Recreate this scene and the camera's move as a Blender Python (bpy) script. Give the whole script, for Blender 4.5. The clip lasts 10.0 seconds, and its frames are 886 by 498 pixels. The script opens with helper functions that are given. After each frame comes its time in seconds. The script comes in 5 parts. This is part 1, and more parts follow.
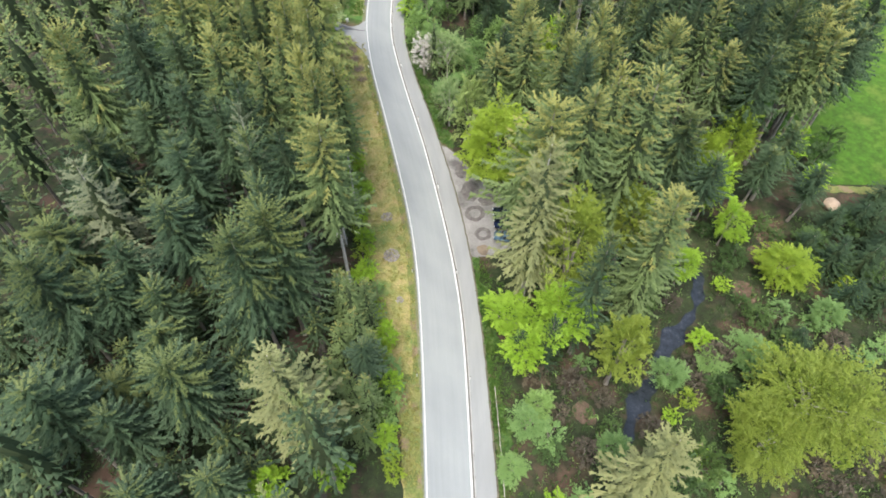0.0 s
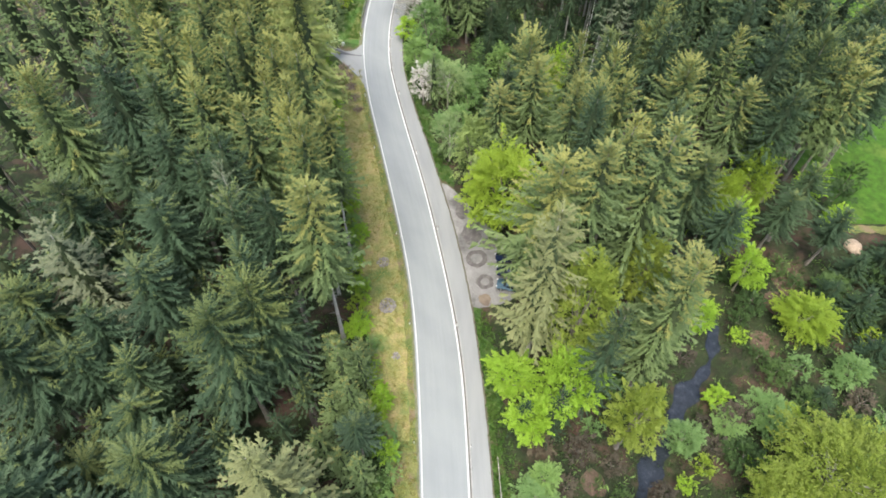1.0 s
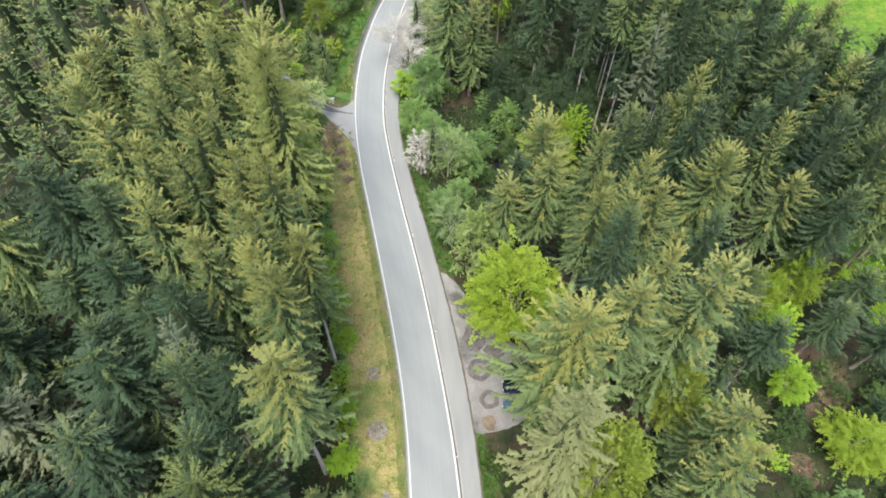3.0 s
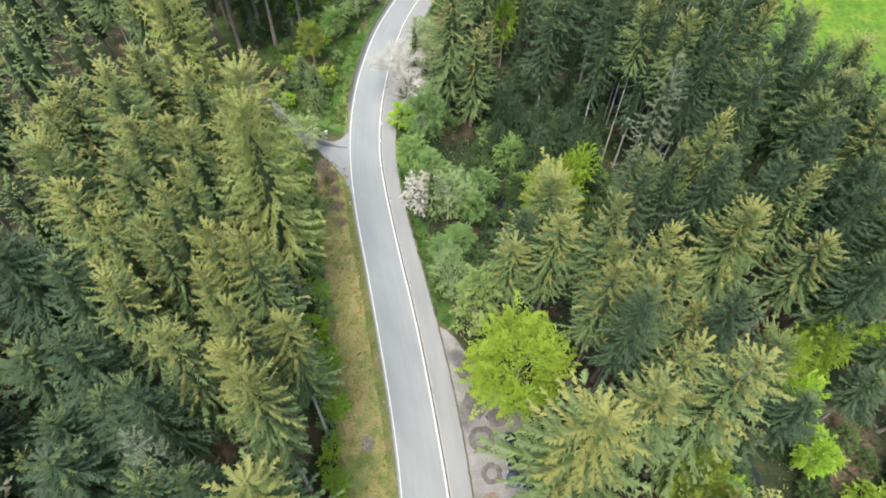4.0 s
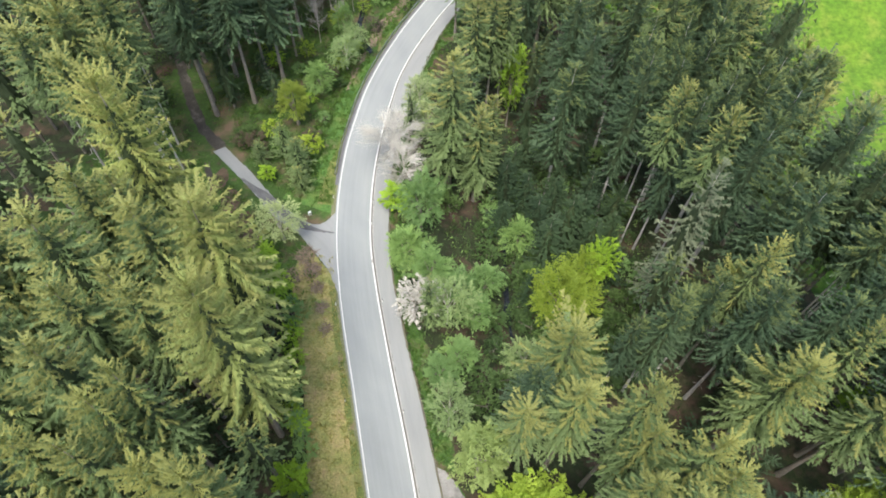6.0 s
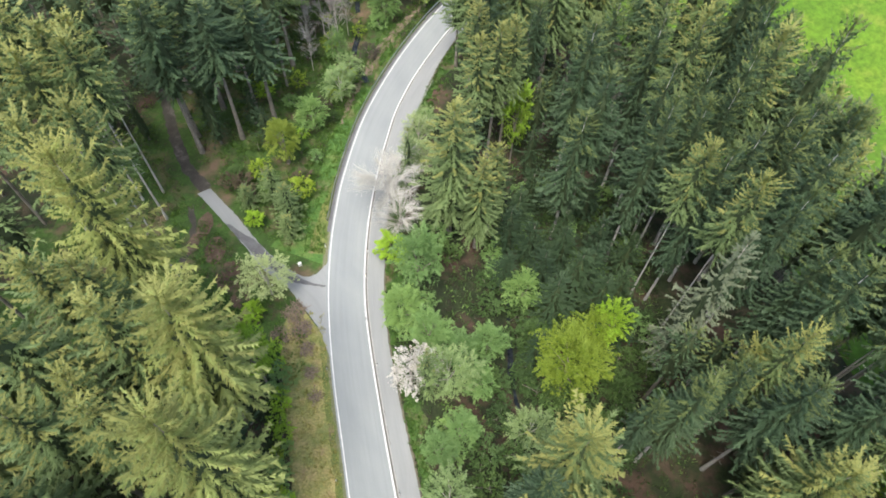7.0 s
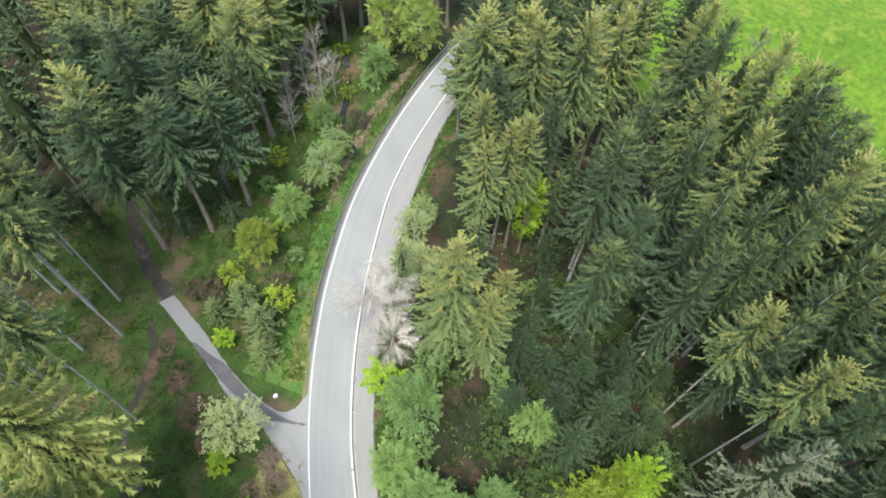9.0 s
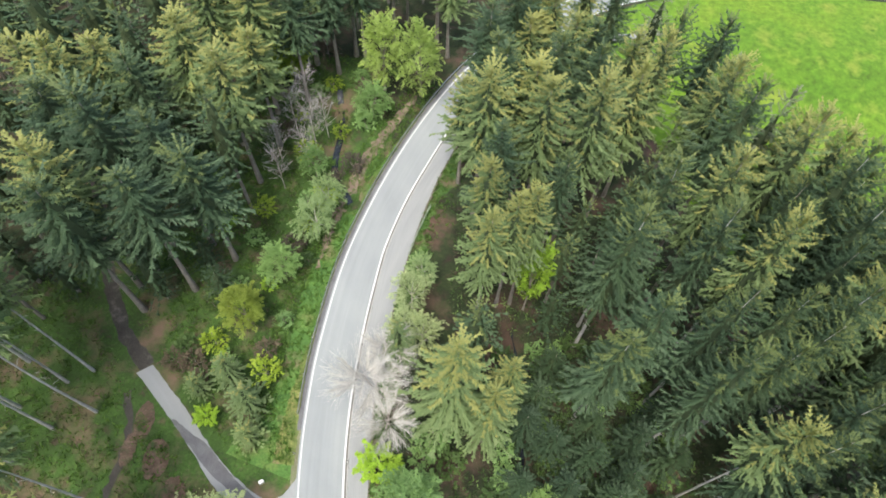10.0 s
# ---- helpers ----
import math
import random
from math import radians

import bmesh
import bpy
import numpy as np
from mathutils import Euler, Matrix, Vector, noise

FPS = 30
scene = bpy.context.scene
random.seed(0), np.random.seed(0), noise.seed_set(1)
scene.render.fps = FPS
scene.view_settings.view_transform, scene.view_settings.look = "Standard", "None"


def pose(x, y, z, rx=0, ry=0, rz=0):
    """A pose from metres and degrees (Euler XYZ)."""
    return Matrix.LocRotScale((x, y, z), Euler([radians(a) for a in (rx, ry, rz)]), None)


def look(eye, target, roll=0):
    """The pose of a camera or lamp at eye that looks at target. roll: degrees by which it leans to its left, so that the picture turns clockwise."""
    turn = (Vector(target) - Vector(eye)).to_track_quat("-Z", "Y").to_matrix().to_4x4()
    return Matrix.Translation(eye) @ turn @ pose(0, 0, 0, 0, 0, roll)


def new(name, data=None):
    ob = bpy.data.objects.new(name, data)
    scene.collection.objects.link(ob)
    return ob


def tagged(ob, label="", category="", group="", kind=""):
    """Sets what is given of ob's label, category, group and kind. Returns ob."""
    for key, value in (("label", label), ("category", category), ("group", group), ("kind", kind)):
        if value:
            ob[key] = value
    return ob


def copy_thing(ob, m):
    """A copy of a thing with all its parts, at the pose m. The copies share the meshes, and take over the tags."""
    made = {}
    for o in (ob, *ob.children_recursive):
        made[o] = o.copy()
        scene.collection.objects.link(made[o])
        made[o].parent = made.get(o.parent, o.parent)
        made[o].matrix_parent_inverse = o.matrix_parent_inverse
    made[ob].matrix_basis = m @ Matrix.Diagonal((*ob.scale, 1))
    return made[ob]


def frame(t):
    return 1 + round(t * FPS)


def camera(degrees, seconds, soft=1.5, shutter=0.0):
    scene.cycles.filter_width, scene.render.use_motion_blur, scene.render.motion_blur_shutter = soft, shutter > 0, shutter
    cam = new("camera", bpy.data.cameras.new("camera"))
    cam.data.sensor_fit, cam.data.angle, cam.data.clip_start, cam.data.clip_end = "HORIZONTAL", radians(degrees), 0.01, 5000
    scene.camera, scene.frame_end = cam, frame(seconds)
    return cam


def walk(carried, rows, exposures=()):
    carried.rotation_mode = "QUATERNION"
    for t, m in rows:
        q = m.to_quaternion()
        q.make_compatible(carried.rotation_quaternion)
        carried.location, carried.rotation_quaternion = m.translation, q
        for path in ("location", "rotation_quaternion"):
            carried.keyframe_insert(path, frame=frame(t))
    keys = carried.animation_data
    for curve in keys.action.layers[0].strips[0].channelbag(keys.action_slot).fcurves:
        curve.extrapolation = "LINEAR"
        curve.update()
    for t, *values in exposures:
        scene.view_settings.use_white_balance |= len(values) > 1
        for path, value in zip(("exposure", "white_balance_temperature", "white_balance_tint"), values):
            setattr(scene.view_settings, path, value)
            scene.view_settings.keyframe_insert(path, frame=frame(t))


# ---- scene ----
# ---- camera ----
cam = camera(71.17, 10.0, 1.8)
# seconds, x, y, z, pitch, yaw, roll
ROWS = [
    (0.0, 0.000, 0.000, 80.000, -53.604, -0.000, 0.679),
    (0.5, -0.023, 4.840, 79.906, -53.671, -0.005, 0.782),
    (1.0, -0.055, 9.740, 79.807, -53.760, -0.016, 0.887),
    (1.5, -0.096, 14.699, 79.703, -53.874, -0.033, 0.995),
    (2.0, -0.147, 19.717, 79.595, -54.012, -0.056, 1.105),
    (2.5, -0.206, 24.794, 79.481, -54.174, -0.086, 1.218),
    (3.0, -0.275, 29.930, 79.362, -54.359, -0.121, 1.334),
    (3.5, -0.353, 35.126, 79.238, -54.569, -0.162, 1.452),
    (4.0, -0.440, 40.381, 79.109, -54.802, -0.209, 1.573),
    (4.5, -0.536, 45.695, 78.976, -55.059, -0.262, 1.696),
    (5.0, -0.642, 51.069, 78.837, -55.341, -0.321, 1.822),
    (5.5, -0.756, 56.501, 78.693, -55.646, -0.386, 1.950),
    (6.0, -0.880, 61.993, 78.544, -55.975, -0.458, 2.081),
    (6.5, -1.013, 67.544, 78.391, -56.327, -0.535, 2.215),
    (7.0, -1.155, 73.155, 78.232, -56.704, -0.618, 2.351),
    (7.5, -1.307, 78.825, 78.068, -57.105, -0.707, 2.490),
    (8.0, -1.467, 84.553, 77.899, -57.529, -0.803, 2.631),
    (8.5, -1.637, 90.342, 77.726, -57.978, -0.904, 2.775),
    (9.0, -1.816, 96.189, 77.547, -58.450, -1.011, 2.921),
    (9.5, -2.004, 102.095, 77.363, -58.946, -1.124, 3.070),
    (10.0, -2.201, 108.061, 77.175, -59.467, -1.244, 3.222),
]
walk(cam, [(t, pose(x, y, z, 90 + pitch, 0, yaw) @ pose(0, 0, 0, 0, 0, roll)) for t, x, y, z, pitch, yaw, roll in ROWS])

# ---- world, sun and exposure ----
world = bpy.data.worlds.new("sky")
scene.world = world
world.use_nodes = True
wn = world.node_tree
sky = wn.nodes.new("ShaderNodeTexSky")
sky.sky_type = "NISHITA"
sky.sun_disc = False
sky.sun_elevation = radians(67)
sky.sun_rotation = radians(200)
sky.air_density, sky.dust_density, sky.ozone_density = 1.3, 4.0, 1.0
wn.nodes["Background"].inputs["Strength"].default_value = 0.13
wn.links.new(sky.outputs["Color"], wn.nodes["Background"].inputs["Color"])
sun = new("sun", bpy.data.lights.new("sun", "SUN"))
sun.data.energy, sun.data.angle, sun.data.color = 1.8, radians(24), (1.0, 0.97, 0.9)
sun.matrix_world = look((-15, -40, 100), (0, 0, 0))
scene.view_settings.exposure = 1.24


# ---- materials ----
def shader(name):
    m = bpy.data.materials.new(name)
    m.use_nodes = True
    return m, m.node_tree.nodes, m.node_tree.links, m.node_tree.nodes["Principled BSDF"]


def ramp_node(nodes, stops):
    r = nodes.new("ShaderNodeValToRGB")
    els = r.color_ramp.elements
    while len(els) < len(stops):
        els.new(0.5)
    for e, (at, c) in zip(els, stops):
        e.position, e.color = at, (*c, 1)
    return r


def blend(nodes, links, fac, a, b, kind="MIX"):
    """Mix two colours (sockets or tuples) by a socket or number."""
    m = nodes.new("ShaderNodeMix")
    m.data_type, m.blend_type = "RGBA", kind
    for s, v in ((m.inputs[0], fac), (m.inputs[6], a), (m.inputs[7], b)):
        if isinstance(v, bpy.types.NodeSocket):
            links.new(v, s)
        elif isinstance(v, tuple):
            s.default_value = (*v, 1)
        else:
            s.default_value = v
    return m.outputs[2]


def noise_tex(nodes, links, scale, detail=4, rough=0.6, at=None):
    n = nodes.new("ShaderNodeTexNoise")
    n.inputs["Scale"].default_value, n.inputs["Detail"].default_value, n.inputs["Roughness"].default_value = scale, detail, rough
    if at:
        links.new(at, n.inputs["Vector"])
    return n.outputs["Fac"]


def surface(name, stops, scale, fine, rough=0.8, bump=0.3, bump_scale=20, spot=None, metal=0.0):
    """A ground or solid surface: a broad noise through a ramp, a fine grain over it and relief. spot: colour, scale, from, to."""
    m, nodes, links, bsdf = shader(name)
    at = nodes.new("ShaderNodeTexCoord").outputs["Object"]
    r = ramp_node(nodes, stops)
    links.new(noise_tex(nodes, links, scale, 6, 0.62, at), r.inputs[0])
    grain = ramp_node(nodes, [(0.3, (0.55, 0.55, 0.55)), (0.7, (1.3, 1.3, 1.3))])
    links.new(noise_tex(nodes, links, fine, 5, 0.7, at), grain.inputs[0])
    colour = blend(nodes, links, 1.0, r.outputs[0], grain.outputs[0], "MULTIPLY")
    if spot:
        c, s, a, b = spot
        sr = ramp_node(nodes, [(a, (0, 0, 0)), (b, (1, 1, 1))])
        links.new(noise_tex(nodes, links, s, 5, 0.6, at), sr.inputs[0])
        colour = blend(nodes, links, sr.outputs[0], colour, c)
    links.new(colour, bsdf.inputs["Base Color"])
    bsdf.inputs["Roughness"].default_value = rough
    bsdf.inputs["Metallic"].default_value = metal
    if bump:
        b = nodes.new("ShaderNodeBump")
        b.inputs["Strength"].default_value, b.inputs["Distance"].default_value = bump, 0.1
        links.new(noise_tex(nodes, links, bump_scale, 4, 0.6, at), b.inputs["Height"])
        links.new(b.outputs[0], bsdf.inputs["Normal"])
    return m


def foliage(name, dark, mid, light, vary=0.5, thin=0.3, rough=0.6, fresh=0.25):
    """Leaves or needles: each spray has its own shade, each plant its own tone, light passes through."""
    m, nodes, links, bsdf = shader(name)
    at = nodes.new("ShaderNodeTexCoord").outputs["Object"]
    island = nodes.new("ShaderNodeNewGeometry").outputs["Random Per Island"]
    own = nodes.new("ShaderNodeObjectInfo").outputs["Random"]
    r = ramp_node(nodes, [(0.0, [0.35 * p + 0.65 * q for p, q in zip(dark, mid)]), (0.55, mid), (1.0, [0.4 * p + 0.6 * q for p, q in zip(light, mid)])])
    links.new(island, r.inputs[0])
    tone = ramp_node(nodes, [(0.0, (1 - vary, 1 - vary * 0.9, 1 - vary * 0.7)), (0.5, (1, 1, 1)), (1.0, (1 + vary * 1.1, 1 + vary * 0.75, 1 + vary * 0.2))])
    links.new(own, tone.inputs[0])
    colour = blend(nodes, links, 1.0, r.outputs[0], tone.outputs[0], "MULTIPLY")
    patch = ramp_node(nodes, [(0.42, (0, 0, 0)), (0.68, (fresh, fresh, fresh))])
    links.new(noise_tex(nodes, links, 0.35, 3, 0.5, at), patch.inputs[0])
    colour = blend(nodes, links, patch.outputs[0], colour, light)
    links.new(colour, bsdf.inputs["Base Color"])
    bsdf.inputs["Roughness"].default_value = rough
    bsdf.inputs["Specular IOR Level"].default_value = 0.25
    if thin:
        tr = nodes.new("ShaderNodeBsdfTranslucent")
        links.new(colour, tr.inputs["Color"])
        mix = nodes.new("ShaderNodeMixShader")
        mix.inputs[0].default_value = thin
        links.new(bsdf.outputs[0], mix.inputs[1])
        links.new(tr.outputs[0], mix.inputs[2])
        links.new(mix.outputs[0], nodes["Material Output"].inputs["Surface"])
    return m


# darker than CLEARING: the shade under the trees is put into its colour
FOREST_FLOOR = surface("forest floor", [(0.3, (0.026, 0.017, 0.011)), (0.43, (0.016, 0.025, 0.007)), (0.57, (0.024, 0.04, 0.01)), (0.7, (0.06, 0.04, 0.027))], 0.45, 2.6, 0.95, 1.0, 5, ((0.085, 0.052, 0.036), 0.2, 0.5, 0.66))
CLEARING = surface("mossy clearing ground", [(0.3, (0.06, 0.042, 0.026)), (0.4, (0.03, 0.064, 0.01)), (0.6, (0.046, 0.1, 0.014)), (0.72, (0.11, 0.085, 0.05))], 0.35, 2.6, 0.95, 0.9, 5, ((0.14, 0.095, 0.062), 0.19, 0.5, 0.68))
VERGE = surface("dry verge grass", [(0.28, (0.15, 0.185, 0.055)), (0.42, (0.245, 0.25, 0.08)), (0.58, (0.34, 0.29, 0.12)), (0.72, (0.3, 0.21, 0.12))], 0.5, 4.0, 0.95, 0.7, 12, ((0.1, 0.16, 0.04), 0.16, 0.52, 0.66))
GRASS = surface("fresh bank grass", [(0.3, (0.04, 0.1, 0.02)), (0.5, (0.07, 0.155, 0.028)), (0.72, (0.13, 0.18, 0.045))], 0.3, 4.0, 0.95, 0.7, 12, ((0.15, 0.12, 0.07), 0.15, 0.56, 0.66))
# darker copy of the fresh bank grass, with shade put into the colour
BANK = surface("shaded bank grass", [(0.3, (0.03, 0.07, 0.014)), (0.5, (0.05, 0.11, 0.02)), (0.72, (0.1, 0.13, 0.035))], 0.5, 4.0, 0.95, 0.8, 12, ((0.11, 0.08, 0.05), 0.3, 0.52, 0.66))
STRIP = surface("trodden verge grass", [(0.3, (0.08, 0.12, 0.03)), (0.5, (0.14, 0.17, 0.045)), (0.72, (0.24, 0.22, 0.08))], 0.4, 4.0, 0.95, 0.7, 12, ((0.2, 0.15, 0.09), 0.3, 0.53, 0.64))
MEADOW = surface("meadow grass", [(0.3, (0.06, 0.14, 0.007)), (0.52, (0.092, 0.18, 0.01)), (0.75, (0.14, 0.21, 0.014))], 0.06, 0.8, 1.0, 0.5, 5, ((0.18, 0.22, 0.03), 0.2, 0.54, 0.74))
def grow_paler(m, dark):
    """Mix a darker tone into the meadow towards its lower end."""
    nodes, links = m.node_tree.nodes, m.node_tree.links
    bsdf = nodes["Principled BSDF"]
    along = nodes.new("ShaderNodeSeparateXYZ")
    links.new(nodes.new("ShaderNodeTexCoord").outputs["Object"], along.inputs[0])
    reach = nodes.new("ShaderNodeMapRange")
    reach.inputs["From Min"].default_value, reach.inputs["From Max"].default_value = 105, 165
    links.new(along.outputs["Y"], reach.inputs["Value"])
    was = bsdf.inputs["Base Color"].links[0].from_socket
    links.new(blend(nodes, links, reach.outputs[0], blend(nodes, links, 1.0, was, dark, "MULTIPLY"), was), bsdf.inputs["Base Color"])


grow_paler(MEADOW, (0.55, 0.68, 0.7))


def road_surface(name, base, streak, rough=0.85):
    """Asphalt with faint wheel bands and stains drawn out along the road. Its UV is metres across and along."""
    m, nodes, links, bsdf = shader(name)
    uv = nodes.new("ShaderNodeTexCoord").outputs["UV"]
    drawn = nodes.new("ShaderNodeMapping")
    drawn.inputs["Scale"].default_value = (1.6, 0.05, 1)
    links.new(uv, drawn.inputs["Vector"])
    r = ramp_node(nodes, [(0.32, tuple(c * (1 - streak) for c in base)), (0.5, base), (0.68, tuple(c * (1 + streak) for c in base))])
    links.new(noise_tex(nodes, links, 1.0, 4, 0.6, drawn.outputs[0]), r.inputs[0])
    fine = ramp_node(nodes, [(0.3, (0.88, 0.88, 0.88)), (0.7, (1.1, 1.1, 1.1))])
    links.new(noise_tex(nodes, links, 9, 6, 0.75, uv), fine.inputs[0])
    broad = ramp_node(nodes, [(0.35, (0.93, 0.93, 0.94)), (0.65, (1.06, 1.06, 1.05))])
    links.new(noise_tex(nodes, links, 0.12, 3, 0.5, uv), broad.inputs[0])
    colour = blend(nodes, links, 1.0, blend(nodes, links, 1.0, r.outputs[0], fine.outputs[0], "MULTIPLY"), broad.outputs[0], "MULTIPLY")
    links.new(colour, bsdf.inputs["Base Color"])
    bsdf.inputs["Roughness"].default_value = rough
    return m


ASPHALT = road_surface("worn pale asphalt", (0.237, 0.256, 0.258), 0.05)
PATH_ASPHALT = road_surface("pale path asphalt", (0.24, 0.25, 0.248), 0.05)
DARK_ASPHALT = surface("new dark asphalt", [(0.35, (0.1, 0.1, 0.105)), (0.65, (0.14, 0.14, 0.145))], 0.8, 30, 0.85, 0.15, 60)
PAINT = surface("white road paint", [(0.3, (0.6, 0.6, 0.59)), (0.6, (0.72, 0.72, 0.7))], 1.5, 20, 0.6, 0.05, 40)
SEAM = surface("dark joint", [(0.3, (0.09, 0.085, 0.075)), (0.7, (0.16, 0.15, 0.13))], 1.2, 12, 0.9, 0.3, 20)
CONCRETE = surface("kerb concrete", [(0.3, (0.3, 0.3, 0.29)), (0.7, (0.38, 0.38, 0.36))], 1.0, 18, 0.85, 0.2, 30)
BORDER = surface("dark path border dirt", [(0.3, (0.08, 0.075, 0.05)), (0.7, (0.15, 0.14, 0.095))], 0.9, 8, 0.95, 0.5, 15)
SHOULDER = surface("pale roadside dirt", [(0.3, (0.15, 0.14, 0.09)), (0.5, (0.14, 0.155, 0.075)), (0.7, (0.22, 0.2, 0.14))], 0.7, 8, 0.95, 0.5, 15)
DIRT = surface("roadside dirt", [(0.3, (0.12, 0.09, 0.065)), (0.7, (0.24, 0.19, 0.14))], 0.7, 8, 0.95, 0.6, 15)
GRAVEL = surface("pale gravel", [(0.3, (0.17, 0.165, 0.16)), (0.5, (0.24, 0.235, 0.225)), (0.7, (0.3, 0.295, 0.285))], 0.3, 9, 0.95, 0.6, 14, ((0.1, 0.095, 0.092), 0.2, 0.53, 0.66))
SOIL = surface("dark track soil", [(0.3, (0.034, 0.031, 0.026)), (0.55, (0.058, 0.052, 0.044)), (0.72, (0.17, 0.155, 0.135))], 0.5, 6, 0.95, 0.7, 10)
LITTER = surface("brown leaf litter", [(0.3, (0.075, 0.048, 0.032)), (0.5, (0.12, 0.08, 0.055)), (0.7, (0.17, 0.12, 0.085))], 0.9, 5, 0.95, 1.0, 8, ((0.045, 0.07, 0.018), 0.6, 0.5, 0.62))
STAIN = surface("dark damp gravel", [(0.3, (0.07, 0.064, 0.062)), (0.7, (0.19, 0.175, 0.165))], 1.1, 9, 0.85, 0.5, 14)
WATER = surface("dark stream water", [(0.3, (0.014, 0.017, 0.022)), (0.58, (0.028, 0.034, 0.044)), (0.78, (0.08, 0.09, 0.1))], 1.1, 5, 0.12, 0.5, 3)
BARK = surface("grey spruce bark", [(0.3, (0.19, 0.165, 0.14)), (0.7, (0.33, 0.3, 0.26))], 1.2, 9, 0.95, 0.6, 14)
TRUNK_GREY = surface("pale grey standing trunks", [(0.3, (0.4, 0.385, 0.36)), (0.7, (0.58, 0.565, 0.54))], 1.2, 9, 0.95, 0.5, 14)
PALE_BARK = surface("pale lichen bark", [(0.3, (0.34, 0.31, 0.27)), (0.7, (0.55, 0.52, 0.47))], 1.5, 10, 0.95, 0.4, 14)
BIRCH_TWIG = surface("grey birch twigs", [(0.3, (0.27, 0.26, 0.24)), (0.7, (0.42, 0.4, 0.37))], 1.5, 10, 0.95, 0.0)
TWIG = surface("pale lichened twigs", [(0.3, (0.5, 0.49, 0.44)), (0.7, (0.66, 0.645, 0.59))], 1.5, 10, 0.95, 0.0)
STONE = surface("heap stone", [(0.3, (0.16, 0.15, 0.14)), (0.7, (0.36, 0.33, 0.3))], 1.5, 8, 0.95, 0.5, 10)
BOULDER = surface("beige boulder", [(0.3, (0.3, 0.23, 0.17)), (0.7, (0.5, 0.4, 0.3))], 0.5, 5, 0.95, 0.7, 4)
STEEL = surface("galvanised steel", [(0.3, (0.3, 0.31, 0.31)), (0.7, (0.42, 0.43, 0.43))], 1.5, 10, 0.45, 0.0, 10, None, 0.7)
GREEN_RAIL = surface("weathered green rail", [(0.3, (0.2, 0.27, 0.18)), (0.7, (0.36, 0.42, 0.32))], 1.5, 10, 0.6, 0.1, 10)
POST_WHITE = surface("white plastic", [(0.3, (0.72, 0.72, 0.7)), (0.7, (0.8, 0.8, 0.78))], 2, 10, 0.5, 0.0)
POST_BLACK = surface("black plastic", [(0.3, (0.02, 0.02, 0.02)), (0.7, (0.04, 0.04, 0.04))], 2, 10, 0.5, 0.0)
REFLECTOR = surface("amber reflector", [(0.3, (0.6, 0.3, 0.06)), (0.7, (0.7, 0.36, 0.08))], 2, 10, 0.2, 0.0)
BRUSH = surface("cut brushwood", [(0.3, (0.12, 0.085, 0.06)), (0.7, (0.3, 0.24, 0.19))], 2, 8, 0.95, 0.4, 10)

NEEDLES = foliage("spruce needles", (0.044, 0.080, 0.041), (0.060, 0.102, 0.052), (0.081, 0.128, 0.065), 0.2, 0.25, 0.6, 0.3)
WARM_NEEDLES = foliage("yellowish spruce needles", (0.110, 0.170, 0.070), (0.151, 0.216, 0.084), (0.196, 0.262, 0.106), 0.12, 0.3, 0.6, 0.35)
# for crown tops and bough ends, partly light put into the colour
NEEDLE_TIPS = foliage("lighter shoots with painted light", (0.101, 0.140, 0.052), (0.130, 0.170, 0.060), (0.172, 0.210, 0.078), 0.2, 0.3, 0.6, 0.3)
WARM_TIPS = foliage("warm yellow shoots with painted light", (0.204, 0.234, 0.076), (0.257, 0.276, 0.086), (0.327, 0.328, 0.110), 0.12, 0.3, 0.6, 0.3)
PALE_NEEDLES = foliage("thin pale spruce needles", (0.145, 0.178, 0.076), (0.205, 0.23, 0.1), (0.275, 0.29, 0.14), 0.15, 0.25, 0.65, 0.3)
BEECH = foliage("fresh beech leaves", (0.19, 0.3, 0.03), (0.27, 0.39, 0.042), (0.38, 0.48, 0.07), 0.12, 0.45, 0.5, 0.35)
YELLOW_NEEDLES = foliage("young yellow spruce needles", (0.217, 0.278, 0.089), (0.292, 0.347, 0.110), (0.371, 0.415, 0.142), 0.12, 0.3, 0.6, 0.4)
LIME = foliage("bright lime leaves", (0.199, 0.369, 0.034), (0.292, 0.475, 0.047), (0.408, 0.570, 0.078), 0.12, 0.45, 0.5, 0.3)
GOLDEN = foliage("golden green leaves", (0.164, 0.240, 0.036), (0.234, 0.308, 0.048), (0.320, 0.376, 0.082), 0.12, 0.45, 0.5, 0.35)
SILVER = foliage("silvery willow leaves", (0.167, 0.257, 0.096), (0.233, 0.331, 0.132), (0.316, 0.415, 0.188), 0.15, 0.35, 0.5, 0.3)
SOFT = foliage("soft green leaves", (0.142, 0.248, 0.077), (0.195, 0.324, 0.104), (0.266, 0.410, 0.141), 0.2, 0.4, 0.5, 0.3)
OLIVE = foliage("olive green young leaves", (0.144, 0.220, 0.024), (0.210, 0.299, 0.034), (0.300, 0.378, 0.055), 0.1, 0.4, 0.5, 0.35)
CREAM = foliage("cream green first leaves", (0.270, 0.340, 0.144), (0.342, 0.420, 0.189), (0.414, 0.490, 0.243), 0.1, 0.35, 0.5, 0.3)
FRESH = foliage("pale fresh leaves", (0.2, 0.29, 0.09), (0.28, 0.37, 0.125), (0.36, 0.45, 0.17), 0.15, 0.4, 0.5, 0.3)
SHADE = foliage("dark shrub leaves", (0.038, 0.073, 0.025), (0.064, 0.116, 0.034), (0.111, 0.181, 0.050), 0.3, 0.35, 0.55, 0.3)
